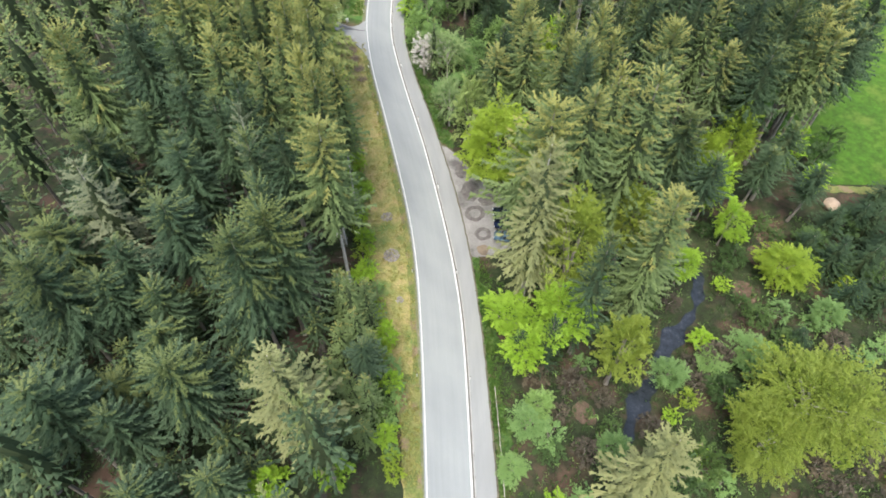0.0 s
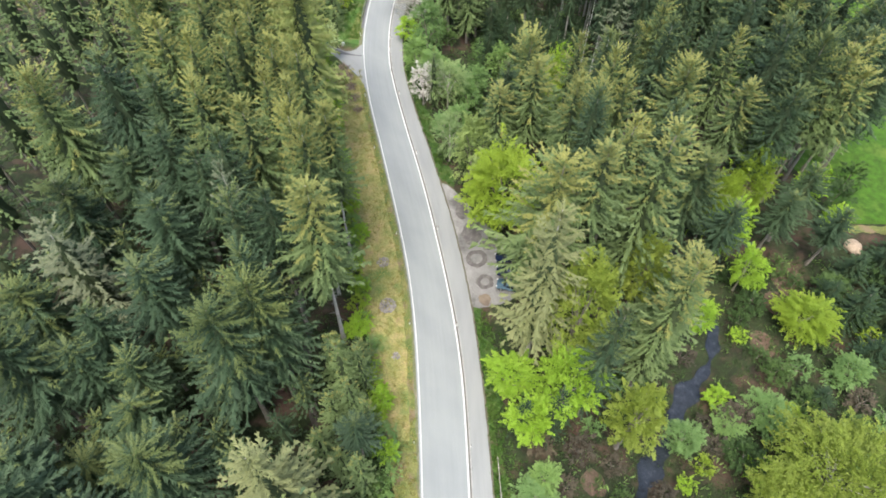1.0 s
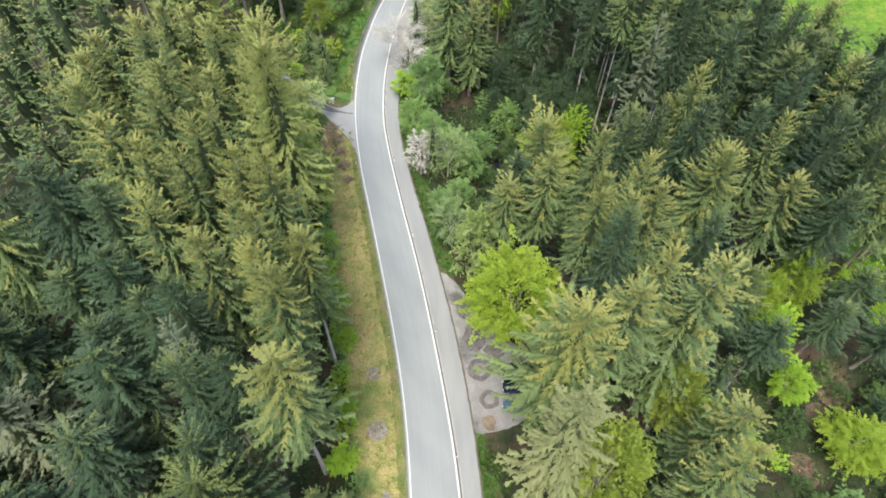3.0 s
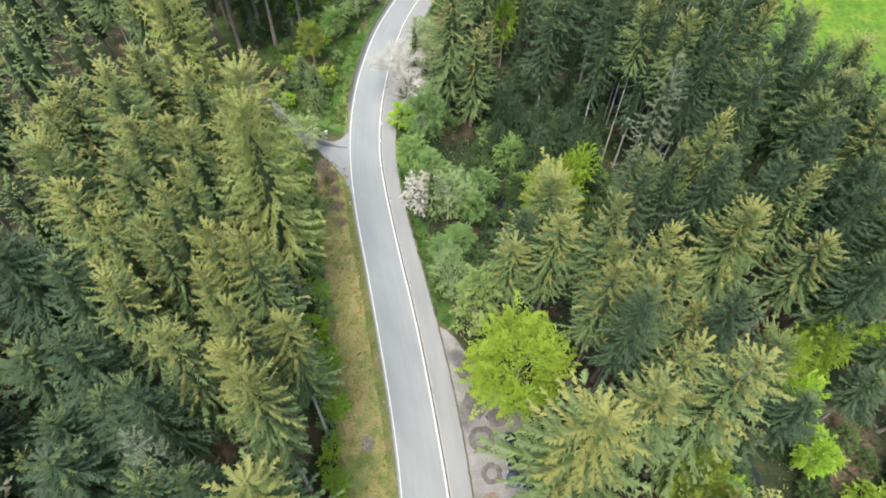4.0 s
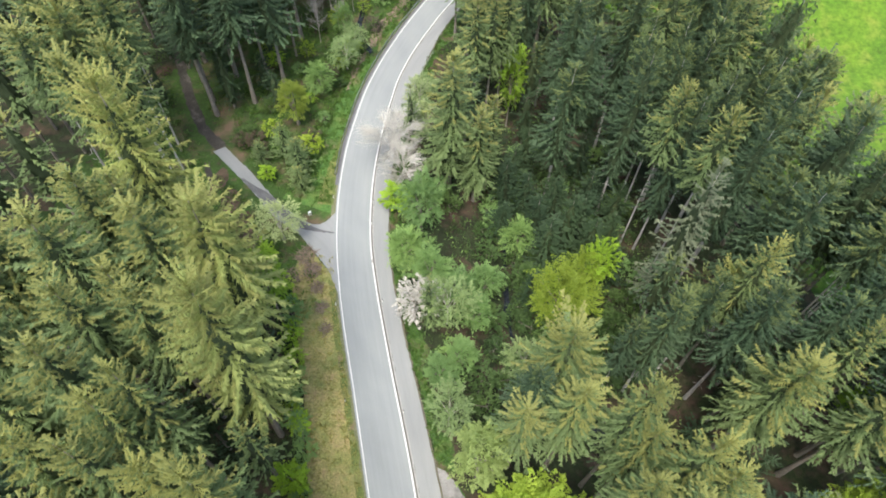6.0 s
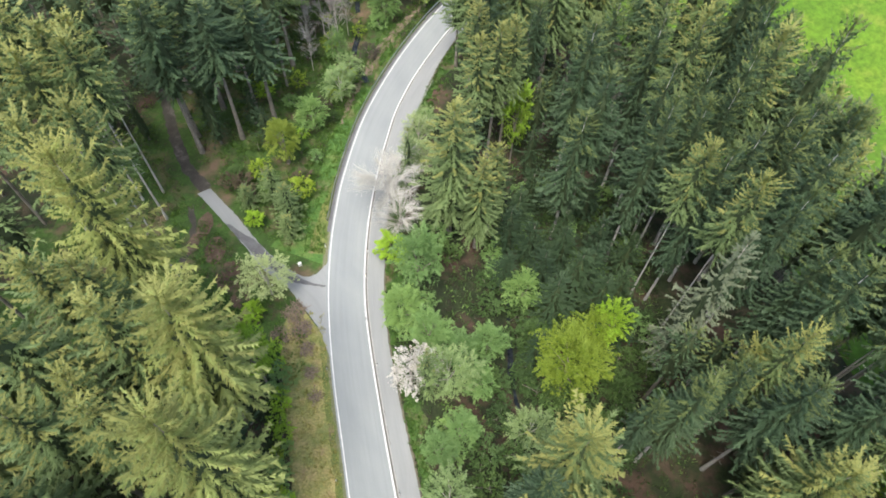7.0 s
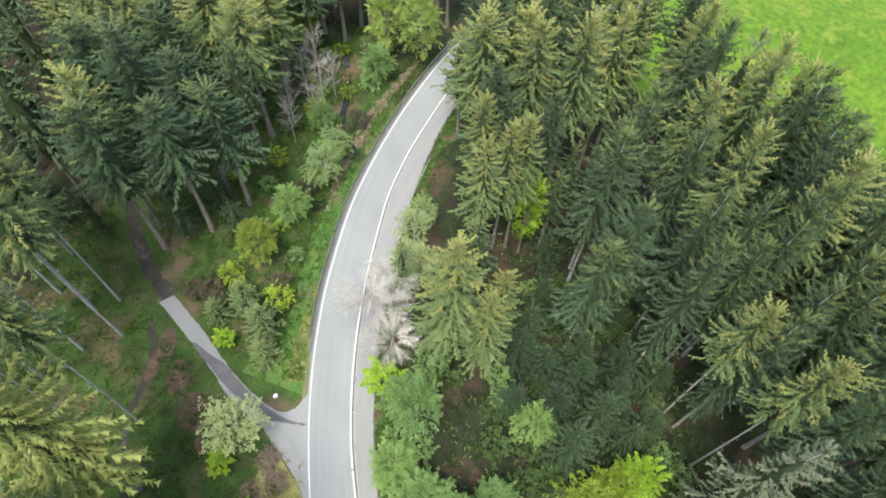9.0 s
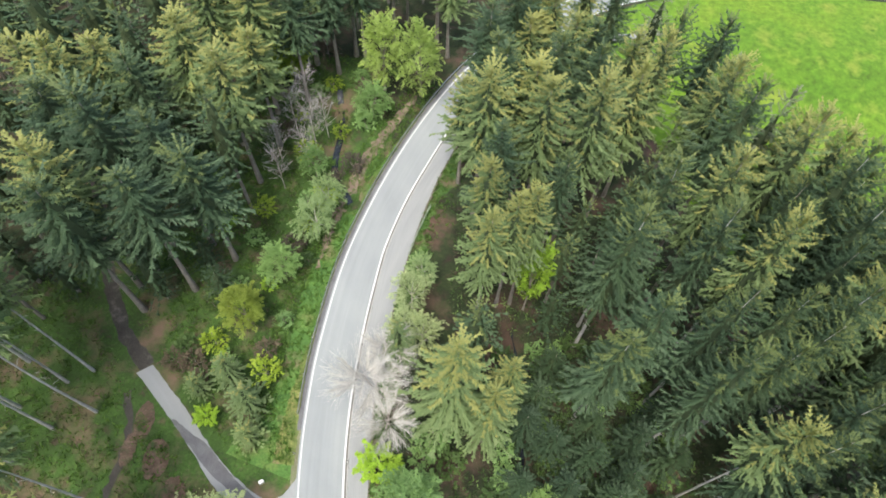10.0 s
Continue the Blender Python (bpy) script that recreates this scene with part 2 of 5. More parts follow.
GREY_NEEDLES = foliage("grey dying spruce needles", (0.125, 0.152, 0.09), (0.17, 0.2, 0.12), (0.235, 0.26, 0.165), 0.1, 0.2, 0.7, 0.2)
DARK_NEEDLES = foliage("dark young and shaded spruce needles", (0.031, 0.057, 0.029), (0.042, 0.076, 0.036), (0.058, 0.097, 0.045), 0.2, 0.25, 0.6, 0.2)
WEED = foliage("low clearing weeds", (0.05, 0.1, 0.016), (0.08, 0.15, 0.024), (0.13, 0.21, 0.04), 0.2, 0.3, 0.6, 0.3)
BRIGHT = foliage("bright young leaves", (0.25, 0.36, 0.085), (0.33, 0.45, 0.115), (0.42, 0.53, 0.16), 0.05, 0.45, 0.5, 0.3)
BROWN_TWIGS = foliage("brown leafless shrub twigs", (0.045, 0.038, 0.026), (0.075, 0.064, 0.044), (0.12, 0.105, 0.075), 0.25, 0.1, 0.8, 0.2)
# for the added crown core, its dark colour stands in for inner shade
SHADED_CORE = foliage("shaded crown core", (0.034, 0.051, 0.024), (0.046, 0.066, 0.031), (0.060, 0.083, 0.037), 0.2, 0.0, 0.8, 0.2)
BLOSSOM = foliage("white cherry blossom", (0.38, 0.36, 0.31), (0.52, 0.5, 0.45), (0.65, 0.63, 0.58), 0.08, 0.3, 0.5, 0.3)
STRAW = foliage("straw and grass blades", (0.14, 0.175, 0.045), (0.25, 0.245, 0.075), (0.34, 0.3, 0.11), 0.2, 0.3, 0.6, 0.3)
BLADE = foliage("green grass blades", (0.04, 0.09, 0.018), (0.07, 0.15, 0.026), (0.14, 0.21, 0.045), 0.2, 0.3, 0.6, 0.3)


# ---- small mesh helpers ----
def mesh_object(name, verts, faces, material, parent=None, label="", smooth=False):
    me = bpy.data.meshes.new(name)
    me.from_pydata([tuple(v) for v in verts], [], [tuple(f) for f in faces])
    me.materials.append(material)
    if smooth:
        me.shade_smooth()
    me.update()
    ob = new(name, me)
    if parent:
        ob.parent = parent
    return tagged(ob, label)


def part(name, bm, material, parent=None, label="", smooth=False):
    me = bpy.data.meshes.new(name)
    bm.to_mesh(me)
    bm.free()
    me.materials.append(material)
    if smooth:
        me.shade_smooth()
    ob = new(name, me)
    if parent:
        ob.parent = parent
    return tagged(ob, label)


def box(bm, size, m, bevel=0.0):
    """A box of that size at the pose m, its edges rounded by bevel."""
    g = bmesh.ops.create_cube(bm, size=1, matrix=m @ Matrix.Diagonal((*size, 1)))
    if bevel:
        edges = list({e for v in g["verts"] for e in v.link_edges})
        bmesh.ops.bevel(bm, geom=edges, offset=bevel, segments=2, affect="EDGES")


def rod(bm, a, b, ra, rb, sides=6):
    """A tapered rod from a to b."""
    a, b = Vector(a), Vector(b)
    m = Matrix.Translation((a + b) / 2) @ (b - a).to_track_quat("Z", "Y").to_matrix().to_4x4()
    bmesh.ops.create_cone(bm, cap_ends=True, segments=sides, radius1=ra, radius2=rb, depth=(b - a).length, matrix=m)


def spline(points, step=1.0):
    """A smooth line through points, with about one vertex a step."""
    p = np.array(points, float)
    p = np.vstack([2 * p[0] - p[1], p, 2 * p[-1] - p[-2]])
    out = []
    for i in range(1, len(p) - 2):
        n = max(2, int(np.linalg.norm(p[i + 1] - p[i]) / step))
        for t in np.arange(n) / n:
            out.append(0.5 * (2 * p[i] + (p[i + 1] - p[i - 1]) * t + (2 * p[i - 1] - 5 * p[i] + 4 * p[i + 1] - p[i + 2]) * t**2 + (3 * p[i] - p[i - 1] - 3 * p[i + 1] + p[i + 2]) * t**3))
    out.append(p[-2])
    return np.array(out)


def sideways(line, d):
    """The line moved d metres to its right; d may be one number a vertex."""
    t = np.gradient(line, axis=0)
    t /= np.linalg.norm(t, axis=1, keepdims=True)
    return line + np.stack([t[:, 1], -t[:, 0]], 1) * np.reshape(d, (-1, 1))


def smoothstep(a, b, x):
    t = np.clip((x - a) / (b - a), 0, 1)
    return t * t * (3 - 2 * t)


# ---- the lie of the land ----
# left and right white line of the road, outer edge of the path beside it, and the stream
LEFT_LINE = spline([(3, -140), (0.2, -60), (-0.6, 0), (-1.6, 20.6), (-2.9, 42.7), (-4.4, 57.9), (-6.8, 71.1), (-11.2, 89.8), (-14.4, 102.8), (-16.4, 113), (-17.4, 122), (-17.55, 131), (-16.9, 140), (-14.6, 153.3), (-9.1, 169.4), (-2, 184), (5, 194), (16, 205.5), (32, 215.5), (58, 221), (84, 219.5), (140, 214), (240, 208)])
RIGHT_LINE = spline([(8.6, -140), (5.6, -60), (4.7, 0), (4.0, 20.7), (3.2, 41), (2.1, 52.6), (0, 64.8), (-3.6, 81.6), (-7.4, 96.5), (-10.3, 108.7), (-11.8, 117.4), (-12.3, 128), (-11.7, 139), (-10.3, 149.8), (-9.3, 154.7), (-7.5, 160.6), (-5.9, 164.8), (-4.4, 168.3), (-2.6, 172.4), (-0.8, 176.1), (1.6, 180.4), (4.9, 185.3), (9.2, 190.8), (19.5, 201), (34, 210.2), (58, 215.3), (84, 214), (139, 208.5), (239, 202.5)])
PATH_EDGE = spline([(12, -140), (9, -60), (8, 0), (7.1, 20.7), (6.3, 35.8), (5.5, 46.6), (4.0, 59.5), (1.4, 73.5), (-2.4, 88.8), (-5.9, 101.5), (-8.3, 112), (-9.2, 121), (-9.3, 131), (-8.2, 141), (-5.7, 154.4), (-1.6, 168), (3.6, 178.5), (11, 187.6), (23, 196.5), (38.5, 201.5)])
STREAM = spline([(18, -30), (22, 10), (26.6, 31), (32, 40), (36, 46.6), (42, 54), (43, 66), (34, 82), (18, 92), (11.2, 100.7), (10.0, 105), (9.6, 113), (9.9, 124), (10.5, 134), (9, 143)])
MEADOW_EDGE = spline([(80, 0), (78, 30), (70, 60), (66, 72), (70, 79), (69, 88), (64, 96), (59.5, 106), (56, 120), (52.5, 135), (46.5, 150), (39, 165), (33, 180), (26, 194), (24, 200)])
WEST_STREAM = spline([(-15.5, 161.5), (-18.6, 168), (-18.4, 176), (-19.5, 184)])

SIDE_AXIS = spline([(-60, 175), (-52, 158), (-45, 142.5), (-38.7, 134.3), (-30.3, 125), (-23.6, 119), (-18, 115)], 4)


def at_y(line, y):
    order = np.argsort(line[:, 1])
    return np.interp(y, line[order, 1], line[order, 0])


def away(line, x, y):
    """The distance from points to a line."""
    best = np.full(np.shape(x), 1e9)
    for a, b in zip(line[:-1], line[1:]):
        d = b - a
        t = np.clip(((x - a[0]) * d[0] + (y - a[1]) * d[1]) / (d @ d), 0, 1)
        best = np.minimum(best, np.hypot(x - a[0] - t * d[0], y - a[1] - t * d[1]))
    return best


def land(x, y):
    """The height of the ground: level by the road and to the west, a shallow valley with the stream to the east."""
    x, y = np.asarray(x, float), np.asarray(y, float)
    d = x - at_y(PATH_EDGE[PATH_EDGE[:, 1] < 185], y)
    start = 3 + 8 * np.exp(-(((y - 66) / 13) ** 2))
    z = -6.5 * smoothstep(0, 22, d - start) * (1 - smoothstep(165, 200, y))
    z = z - 0.9 * np.exp(-((away(STREAM[::4], x, y) / 2.4) ** 2)) * smoothstep(2, 8, d) - 1.3 * np.exp(-((away(WEST_STREAM[::4], x, y) / 1.8) ** 2))
    off = smoothstep(6, 14, np.abs(x - at_y(LEFT_LINE[LEFT_LINE[:, 1] < 186], y) - 3))
    off = off * smoothstep(3, 7, away(SIDE_AXIS, x, y))
    rise = 0.35 * np.sin(x * 0.31 + 0.7 * np.sin(y * 0.17)) * np.cos(y * 0.27 + 0.4 * np.sin(x * 0.23))
    field = smoothstep(-8, -1, x - at_y(MEADOW_EDGE, y))
    return z + off * rise * (1 - smoothstep(175, 190, y)) * (1 - field) - 0.04


def lie(x, y):
    return float(land(np.array([x]), np.array([y]))[0])


def ground_sheet():
    xs = np.concatenate([[-3000, -1500, -700, -350, -200], np.arange(-130, 131, 2.0), [180, 260, 400, 800, 1600, 3000]])
    ys = np.concatenate([[-3000, -1200, -500, -200, -100, -60], np.arange(-30, 251, 2.0), [280, 330, 420, 700, 1500, 3000]])
    gx, gy = np.meshgrid(xs, ys)
    gz = land(gx, gy)
    n = len(xs)
    faces = [(j * n + i, j * n + i + 1, (j + 1) * n + i + 1, (j + 1) * n + i) for j in range(len(ys) - 1) for i in range(n - 1)]
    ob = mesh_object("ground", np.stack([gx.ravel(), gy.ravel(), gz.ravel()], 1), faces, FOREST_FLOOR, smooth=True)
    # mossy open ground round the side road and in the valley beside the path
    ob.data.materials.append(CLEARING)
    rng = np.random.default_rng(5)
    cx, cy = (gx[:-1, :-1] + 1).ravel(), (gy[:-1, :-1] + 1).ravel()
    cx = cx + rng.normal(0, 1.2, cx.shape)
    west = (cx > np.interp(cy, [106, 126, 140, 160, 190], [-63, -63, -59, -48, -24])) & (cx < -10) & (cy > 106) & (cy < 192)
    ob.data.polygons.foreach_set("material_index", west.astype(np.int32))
    tagged(ob, "brown and mossy green forest floor under the trees", "ground", kind="structure")


def ribbon(name, a, b, lift, material, across=1, label="", category="", flat=False, ragged=0.0):
    """A strip of surface between two lines of as many vertices. flat: level at lift, otherwise lift above the land."""
    rng = np.random.default_rng(len(a))
    if ragged:
        b = b + rng.normal(0, ragged, b.shape)
        a = a + rng.normal(0, ragged, a.shape)
    cols = [a + (b - a) * k / across for k in range(across + 1)]
    verts = []
    for c in cols:
        z = np.full(len(c), lift) if flat else land(c[:, 0], c[:, 1]) + lift
        verts += [(x, y, h) for (x, y), h in zip(c, z)]
    n = len(a)
    faces = [(k * n + i, (k + 1) * n + i, (k + 1) * n + i + 1, k * n + i + 1) for k in range(across) for i in range(n - 1)]
    ob = mesh_object(name, verts, faces, material, smooth=True)
    along = np.concatenate([[0], np.cumsum(np.linalg.norm(np.diff(a, axis=0), axis=1))])
    uv = np.array([(np.linalg.norm(b[i] - a[i]) * k / across, along[i]) for k in range(across + 1) for i in range(n)])
    layer = ob.data.uv_layers.new(name="UVMap")
    layer.data.foreach_set("uv", uv[[v for f in faces for v in f]].ravel())
    return tagged(ob, label, category, kind="structure") if label else ob


def matched(line, n):
    """The line again, with n vertices at even steps."""
    s = np.concatenate([[0], np.cumsum(np.linalg.norm(np.diff(line, axis=0), axis=1))])
    t = np.linspace(0, s[-1], n)
    return np.stack([np.interp(t, s, line[:, 0]), np.interp(t, s, line[:, 1])], 1)


def stain(name, x, y, r, hole, material, label, seed, long=1.0):
    """A ragged flat patch on the gravel; hole: the clear middle of a ring, as a share of its radius."""
    rng = np.random.default_rng(seed)
    n = 40
    a = np.arange(n + 1) * 6.283 / n
    wave = sum(rng.normal(0, 0.03) * np.sin(k * a + rng.uniform(0, 6.28)) for k in (2, 3, 5, 7, 11))
    round_ = np.column_stack([np.cos(a), long * np.sin(a)])
    at = np.array([[x, y]])
    ribbon(name, at + round_ * (r * max(hole, 0.02) * (1 + 0.5 * wave))[:, None], at + round_ * (r * (1 + wave))[:, None], 0.083, material, 2, label, "stain")


def build_ways():
    n = 420
    left, right = matched(LEFT_LINE, n), matched(RIGHT_LINE, n)
    ribbon("road", sideways(left, -0.3), sideways(right, 0.16), 0.03, ASPHALT, 4, "pale grey worn asphalt country road, gently curving", "road", True)
    ribbon("edge_line", sideways(left, -0.065), sideways(left, 0.065), 0.036, PAINT, 1, "white painted line along the road edge", "road marking", True)
    ribbon("edge_line", sideways(right, -0.09), sideways(right, 0.09), 0.036, PAINT, 1, "white painted line along the kerb side", "road marking", True)
    ribbon("road_shoulder", sideways(left, -1.0), sideways(left, -0.24), 0.021, SHOULDER, 1, "brown dirt strip along the asphalt edge", "shoulder", True, 0.02)
    # kerb with a dark joint towards the road
    k = RIGHT_LINE[(RIGHT_LINE[:, 1] < 201)]
    ribbon("joint", sideways(k, 0.15), sideways(k, 0.35), 0.034, SEAM, 1, "dark dirty joint between road and kerb", "joint", True)
    profile = [(0.34, 0.0), (0.345, 0.11), (0.37, 0.13), (0.47, 0.13), (0.5, 0.115), (0.5, 0.0)]
    verts, faces = [], []
    for d, h in profile:
        verts += [(x, y, h) for x, y in sideways(k, d)]
    m = len(k)
    for c in range(len(profile) - 1):
        faces += [(c * m + i, (c + 1) * m + i, (c + 1) * m + i + 1, c * m + i + 1) for i in range(m - 1)]
    tagged(mesh_object("kerb", verts, faces, CONCRETE), "pale concrete kerb between road and path", "kerb", kind="structure")
    edge = matched(PATH_EDGE, n)
    inner = matched(k[k[:, 1] < 201.5], n)
    ribbon("pavement", sideways(inner, 0.49), edge, 0.08, PATH_ASPHALT, 3, "light grey asphalt foot and cycle path", "pavement", True, 0.03)
    ribbon("path_border", sideways(edge, -0.06), sideways(edge, 0.26), 0.05, BORDER, 1, "thin brown dirt border of the path", "border", True, 0.025)
    # side road to the forest
    a = spline([(-39.8, 133.5), (-36.5, 130.3), (-33.9, 127.6), (-30.5, 124.0), (-27.0, 120.0), (-23.0, 117.1), (-19.9, 113.6), (-17.9, 111.2), (-16.4, 108.6), (-15.6, 106.6)], 0.6)
    b = spline([(-38.0, 134.7), (-35.6, 132.2), (-32.9, 129.6), (-28.5, 124.7), (-25.2, 121.6), (-22.4, 119.7), (-20.7, 118.9), (-19.6, 119.1), (-18.5, 120.1), (-17.4, 121.8)], 0.6)
    a, b = matched(a, 60), matched(b, 60)
    ribbon("side_road", a, b, 0.026, PATH_ASPHALT, 3, "light grey asphalt side road joining the main road", "road", True, 0.04)
    d1 = spline([(-34.0, 127.7), (-30.6, 124.2), (-28.4, 122.1), (-26.2, 120.4), (-22.9, 118.2), (-19.7, 117.5), (-17.4, 117.3)], 0.6)
    d2 = spline([(-33.6, 127.9), (-31.1, 126.2), (-28.9, 124.9), (-26.6, 122.7), (-24.5, 120.8), (-22.3, 119.3), (-20.1, 118.2), (-17.4, 117.5)], 0.6)
    ribbon("asphalt_patch", matched(d1, 40), matched(d2, 40), 0.031, DARK_ASPHALT, 1, "darker newer asphalt patch across the side road", "asphalt patch", True, 0.04)
    t = spline([(-38.6, 134.3), (-42, 138), (-45, 142.5), (-48, 148.5), (-52, 158), (-60, 175)], 0.8)
    w = np.linspace(0.95, 0.8, len(t))
    ribbon("forest_track", sideways(t, -w), sideways(t, w), 0.05, SOIL, 2, "dark earth forest track", "track", ragged=0.12)
    for line in ([(-40.3, 131), (-38.8, 126.5), (-38.7, 121.9), (-39.2, 117.5), (-38.3, 111), (-36, 104)], [(-22, 62), (-20.9, 57.5), (-18.8, 48.3), (-17.1, 41.6), (-15.2, 29.9), (-14, 15)]):
        t = spline(line, 0.8)
        ribbon("footpath", sideways(t, -0.45), sideways(t, 0.45), 0.06, SOIL, 2, "narrow brown trodden forest footpath", "footpath", ragged=0.17)
    # far end of the path across the meadow corner
    # verges
    v = spline([(-4.5, 20), (-5.2, 27.8), (-6.5, 34), (-8.4, 42.7), (-10.8, 52.4), (-12.8, 63.5), (-15.4, 76.3), (-18.3, 91.1), (-21.6, 104.7), (-22.6, 111), (-20.4, 114.2)], 0.9)
    near = LEFT_LINE[(LEFT_LINE[:, 1] > 19) & (LEFT_LINE[:, 1] < 110)]
    ribbon("verge", matched(v, 120), sideways(matched(near, 120), -0.62), 0.05, VERGE, 6, "dry yellow and brown grass verge beside the road", "verge", ragged=0.1)
    ribbon("verge", sideways(matched(near, 120), -1.5), sideways(matched(near, 120), -0.62), 0.062, STRIP, 2, "green grass strip at the road edge", "verge", ragged=0.08)
    green = LEFT_LINE[(LEFT_LINE[:, 1] > 19) & (LEFT_LINE[:, 1] < 38)]
    ribbon("verge", sideways(matched(green, 40), np.linspace(-2.6, -3.6, 40)), sideways(matched(green, 40), -0.62), 0.07, STRIP, 3, "greener grass on the verge", "verge", ragged=0.14)
    v = spline([(-26.5, 124.2), (-22.7, 129.5), (-21.2, 137), (-20.4, 146), (-17.6, 155), (-12.6, 166), (-6.5, 178), (2.5, 192), (16, 205)], 0.9)
    near = LEFT_LINE[(LEFT_LINE[:, 1] > 121) & (LEFT_LINE[:, 1] < 204)]
    ribbon("verge", matched(v, 120), sideways(matched(near, 120), -0.7), 0.05, GRASS, 4, "green grass bank beside the curve", "verge", ragged=0.1)
    near = LEFT_LINE[(LEFT_LINE[:, 1] > 122) & (LEFT_LINE[:, 1] < 141)]
    reach = np.linspace(3.4, 1.0, 40)
    ribbon("verge", sideways(matched(near, 40), -reach), sideways(matched(near, 40), -0.62), 0.062, STRIP, 3, "dry trodden grass beside the junction", "verge", ragged=0.12)
    bend = matched(LEFT_LINE[(LEFT_LINE[:, 1] > 126) & (LEFT_LINE[:, 1] < 204)], 110)
    ribbon("road_shoulder", sideways(bend, -0.85), sideways(bend, -0.28), 0.026, DARK_ASPHALT, 1, "dark asphalt gutter below the guardrail", "shoulder", True, 0.03)
    dry = matched(LEFT_LINE[(LEFT_LINE[:, 1] > 148) & (LEFT_LINE[:, 1] < 184)], 60)
    wide = np.sin(np.linspace(0.15, 3.0, 60))
    ribbon("verge", sideways(dry, -3.2 - 2.0 * wide), sideways(dry, -3.2), 0.068, DIRT, 3, "brown dry strip on the slope of the bank", "verge", ragged=0.2)
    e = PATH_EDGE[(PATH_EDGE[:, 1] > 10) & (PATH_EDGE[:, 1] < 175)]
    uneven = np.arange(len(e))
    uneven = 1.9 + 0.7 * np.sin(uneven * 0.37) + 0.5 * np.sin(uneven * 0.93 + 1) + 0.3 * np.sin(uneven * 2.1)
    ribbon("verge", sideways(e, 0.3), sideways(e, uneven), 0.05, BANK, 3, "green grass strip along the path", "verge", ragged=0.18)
    # lay-by
    g1 = spline([(-0.9, 82.5), (0.6, 77), (1.7, 73), (3.0, 66.5), (3.9, 61), (4.5, 57.5)], 0.6)
    g2 = spline([(0.6, 82), (4.2, 77.5), (7.6, 72.5), (11.8, 68.6), (11.6, 60), (5.6, 57.2)], 0.6)
    ribbon("lay_by", matched(g1, 50), matched(g2, 50), 0.075, GRAVEL, 6, "pale gravel lay-by with dark stains", "lay-by", ragged=0.08)
    stain("damp_patch", 5.3, 66.4, 1.7, 0.55, STAIN, "dark ring of tyre marks on the lay-by gravel", 1)
    stain("damp_patch", 6.5, 62.1, 1.35, 0.5, STAIN, "dark ring of tyre marks on the lay-by gravel", 2)
    stain("damp_patch", 4.6, 71.4, 1.5, 0.0, STAIN, "dark damp soil patch on the lay-by", 3, 1.7)
    stain("damp_patch", 7.4, 69.2, 1.5, 0.0, STAIN, "dark damp soil patch under the beech", 4, 0.8)
    stain("damp_patch", 3.0, 76.2, 1.0, 0.0, STAIN, "dark damp soil patch at the lay-by edge", 5, 1.9)
    stain("damp_patch", 6.4, 58.9, 0.9, 0.0, DIRT, "brown dirt patch at the end of the lay-by", 6, 1.2)
    for k, (x, y, r, long) in enumerate([(-34.6, 123.0, 1.5, 1.7), (-37.2, 127.6, 1.2, 1.9), (-31.8, 118.6, 1.7, 1.5), (-38.2, 124.0, 0.9, 2.2), (-29.2, 115.0, 1.4, 1.2)]):
        stain("bare_soil", x, y, r, 0.0, LITTER, "brown bare soil with old twigs in the clearing", 30 + k, long)
    for k, (x, y, r, long) in enumerate([(13.6, 121.6, 1.3, 1.8), (24.2, 120.8, 2.0, 1.0), (29.0, 124.5, 1.6, 1.2), (15.5, 106.0, 1.2, 1.6), (58.0, 67.5, 2.6, 1.3), (54.5, 63.0, 2.0, 1.2), (50.0, 55.5, 1.8, 1.4), (20.0, 33.0, 1.8, 1.0)]):
        stain("bare_soil", x, y, r, 0.0, LITTER, "brown leaf litter on the valley floor", 40 + k, long)
    # meadow
    rows = np.stack([at_y(MEADOW_EDGE, np.arange(80, 200.5, 1.5)) + 1.5, np.arange(80, 200.5, 1.5)], 1)
    edge_way = spline([(70, 78.6), (77, 78.4), (90, 77), (110, 75)])
    ribbon("field_edge", sideways(edge_way, -1.3), sideways(edge_way, 0.6), 0.066, STRIP, 2, "pale trodden edge of the meadow", "verge", ragged=0.15)
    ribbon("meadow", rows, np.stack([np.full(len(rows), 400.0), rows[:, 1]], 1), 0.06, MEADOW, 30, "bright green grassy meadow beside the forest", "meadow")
    k = sideways(RIGHT_LINE, 0.9)
    k = k[(RIGHT_LINE[:, 0] > 22) & (RIGHT_LINE[:, 1] > 199)]
    ribbon("meadow", np.stack([k[:, 0], np.full(len(k), 198.5)], 1), k, 0.05, MEADOW, 8, "bright green grass up to the road", "meadow")
    # water
    w = (0.55 + 0.3 * np.sin(np.arange(len(STREAM)) * 0.5) + 0.22 * np.sin(np.arange(len(STREAM)) * 1.37)) * np.interp(STREAM[:, 1], [50, 62, 95, 128], [1.9, 0.9, 0.75, 0.5])
    ribbon("stream", sideways(STREAM, -w), sideways(STREAM, w), 0.25, WATER, 2, "dark blue-grey stream", "water")
    ribbon("stream", sideways(WEST_STREAM, -0.5), sideways(WEST_STREAM, 0.5), 0.3, WATER, 2, "dark narrow stream beside the road bank", "water")


ground_sheet()
build_ways()


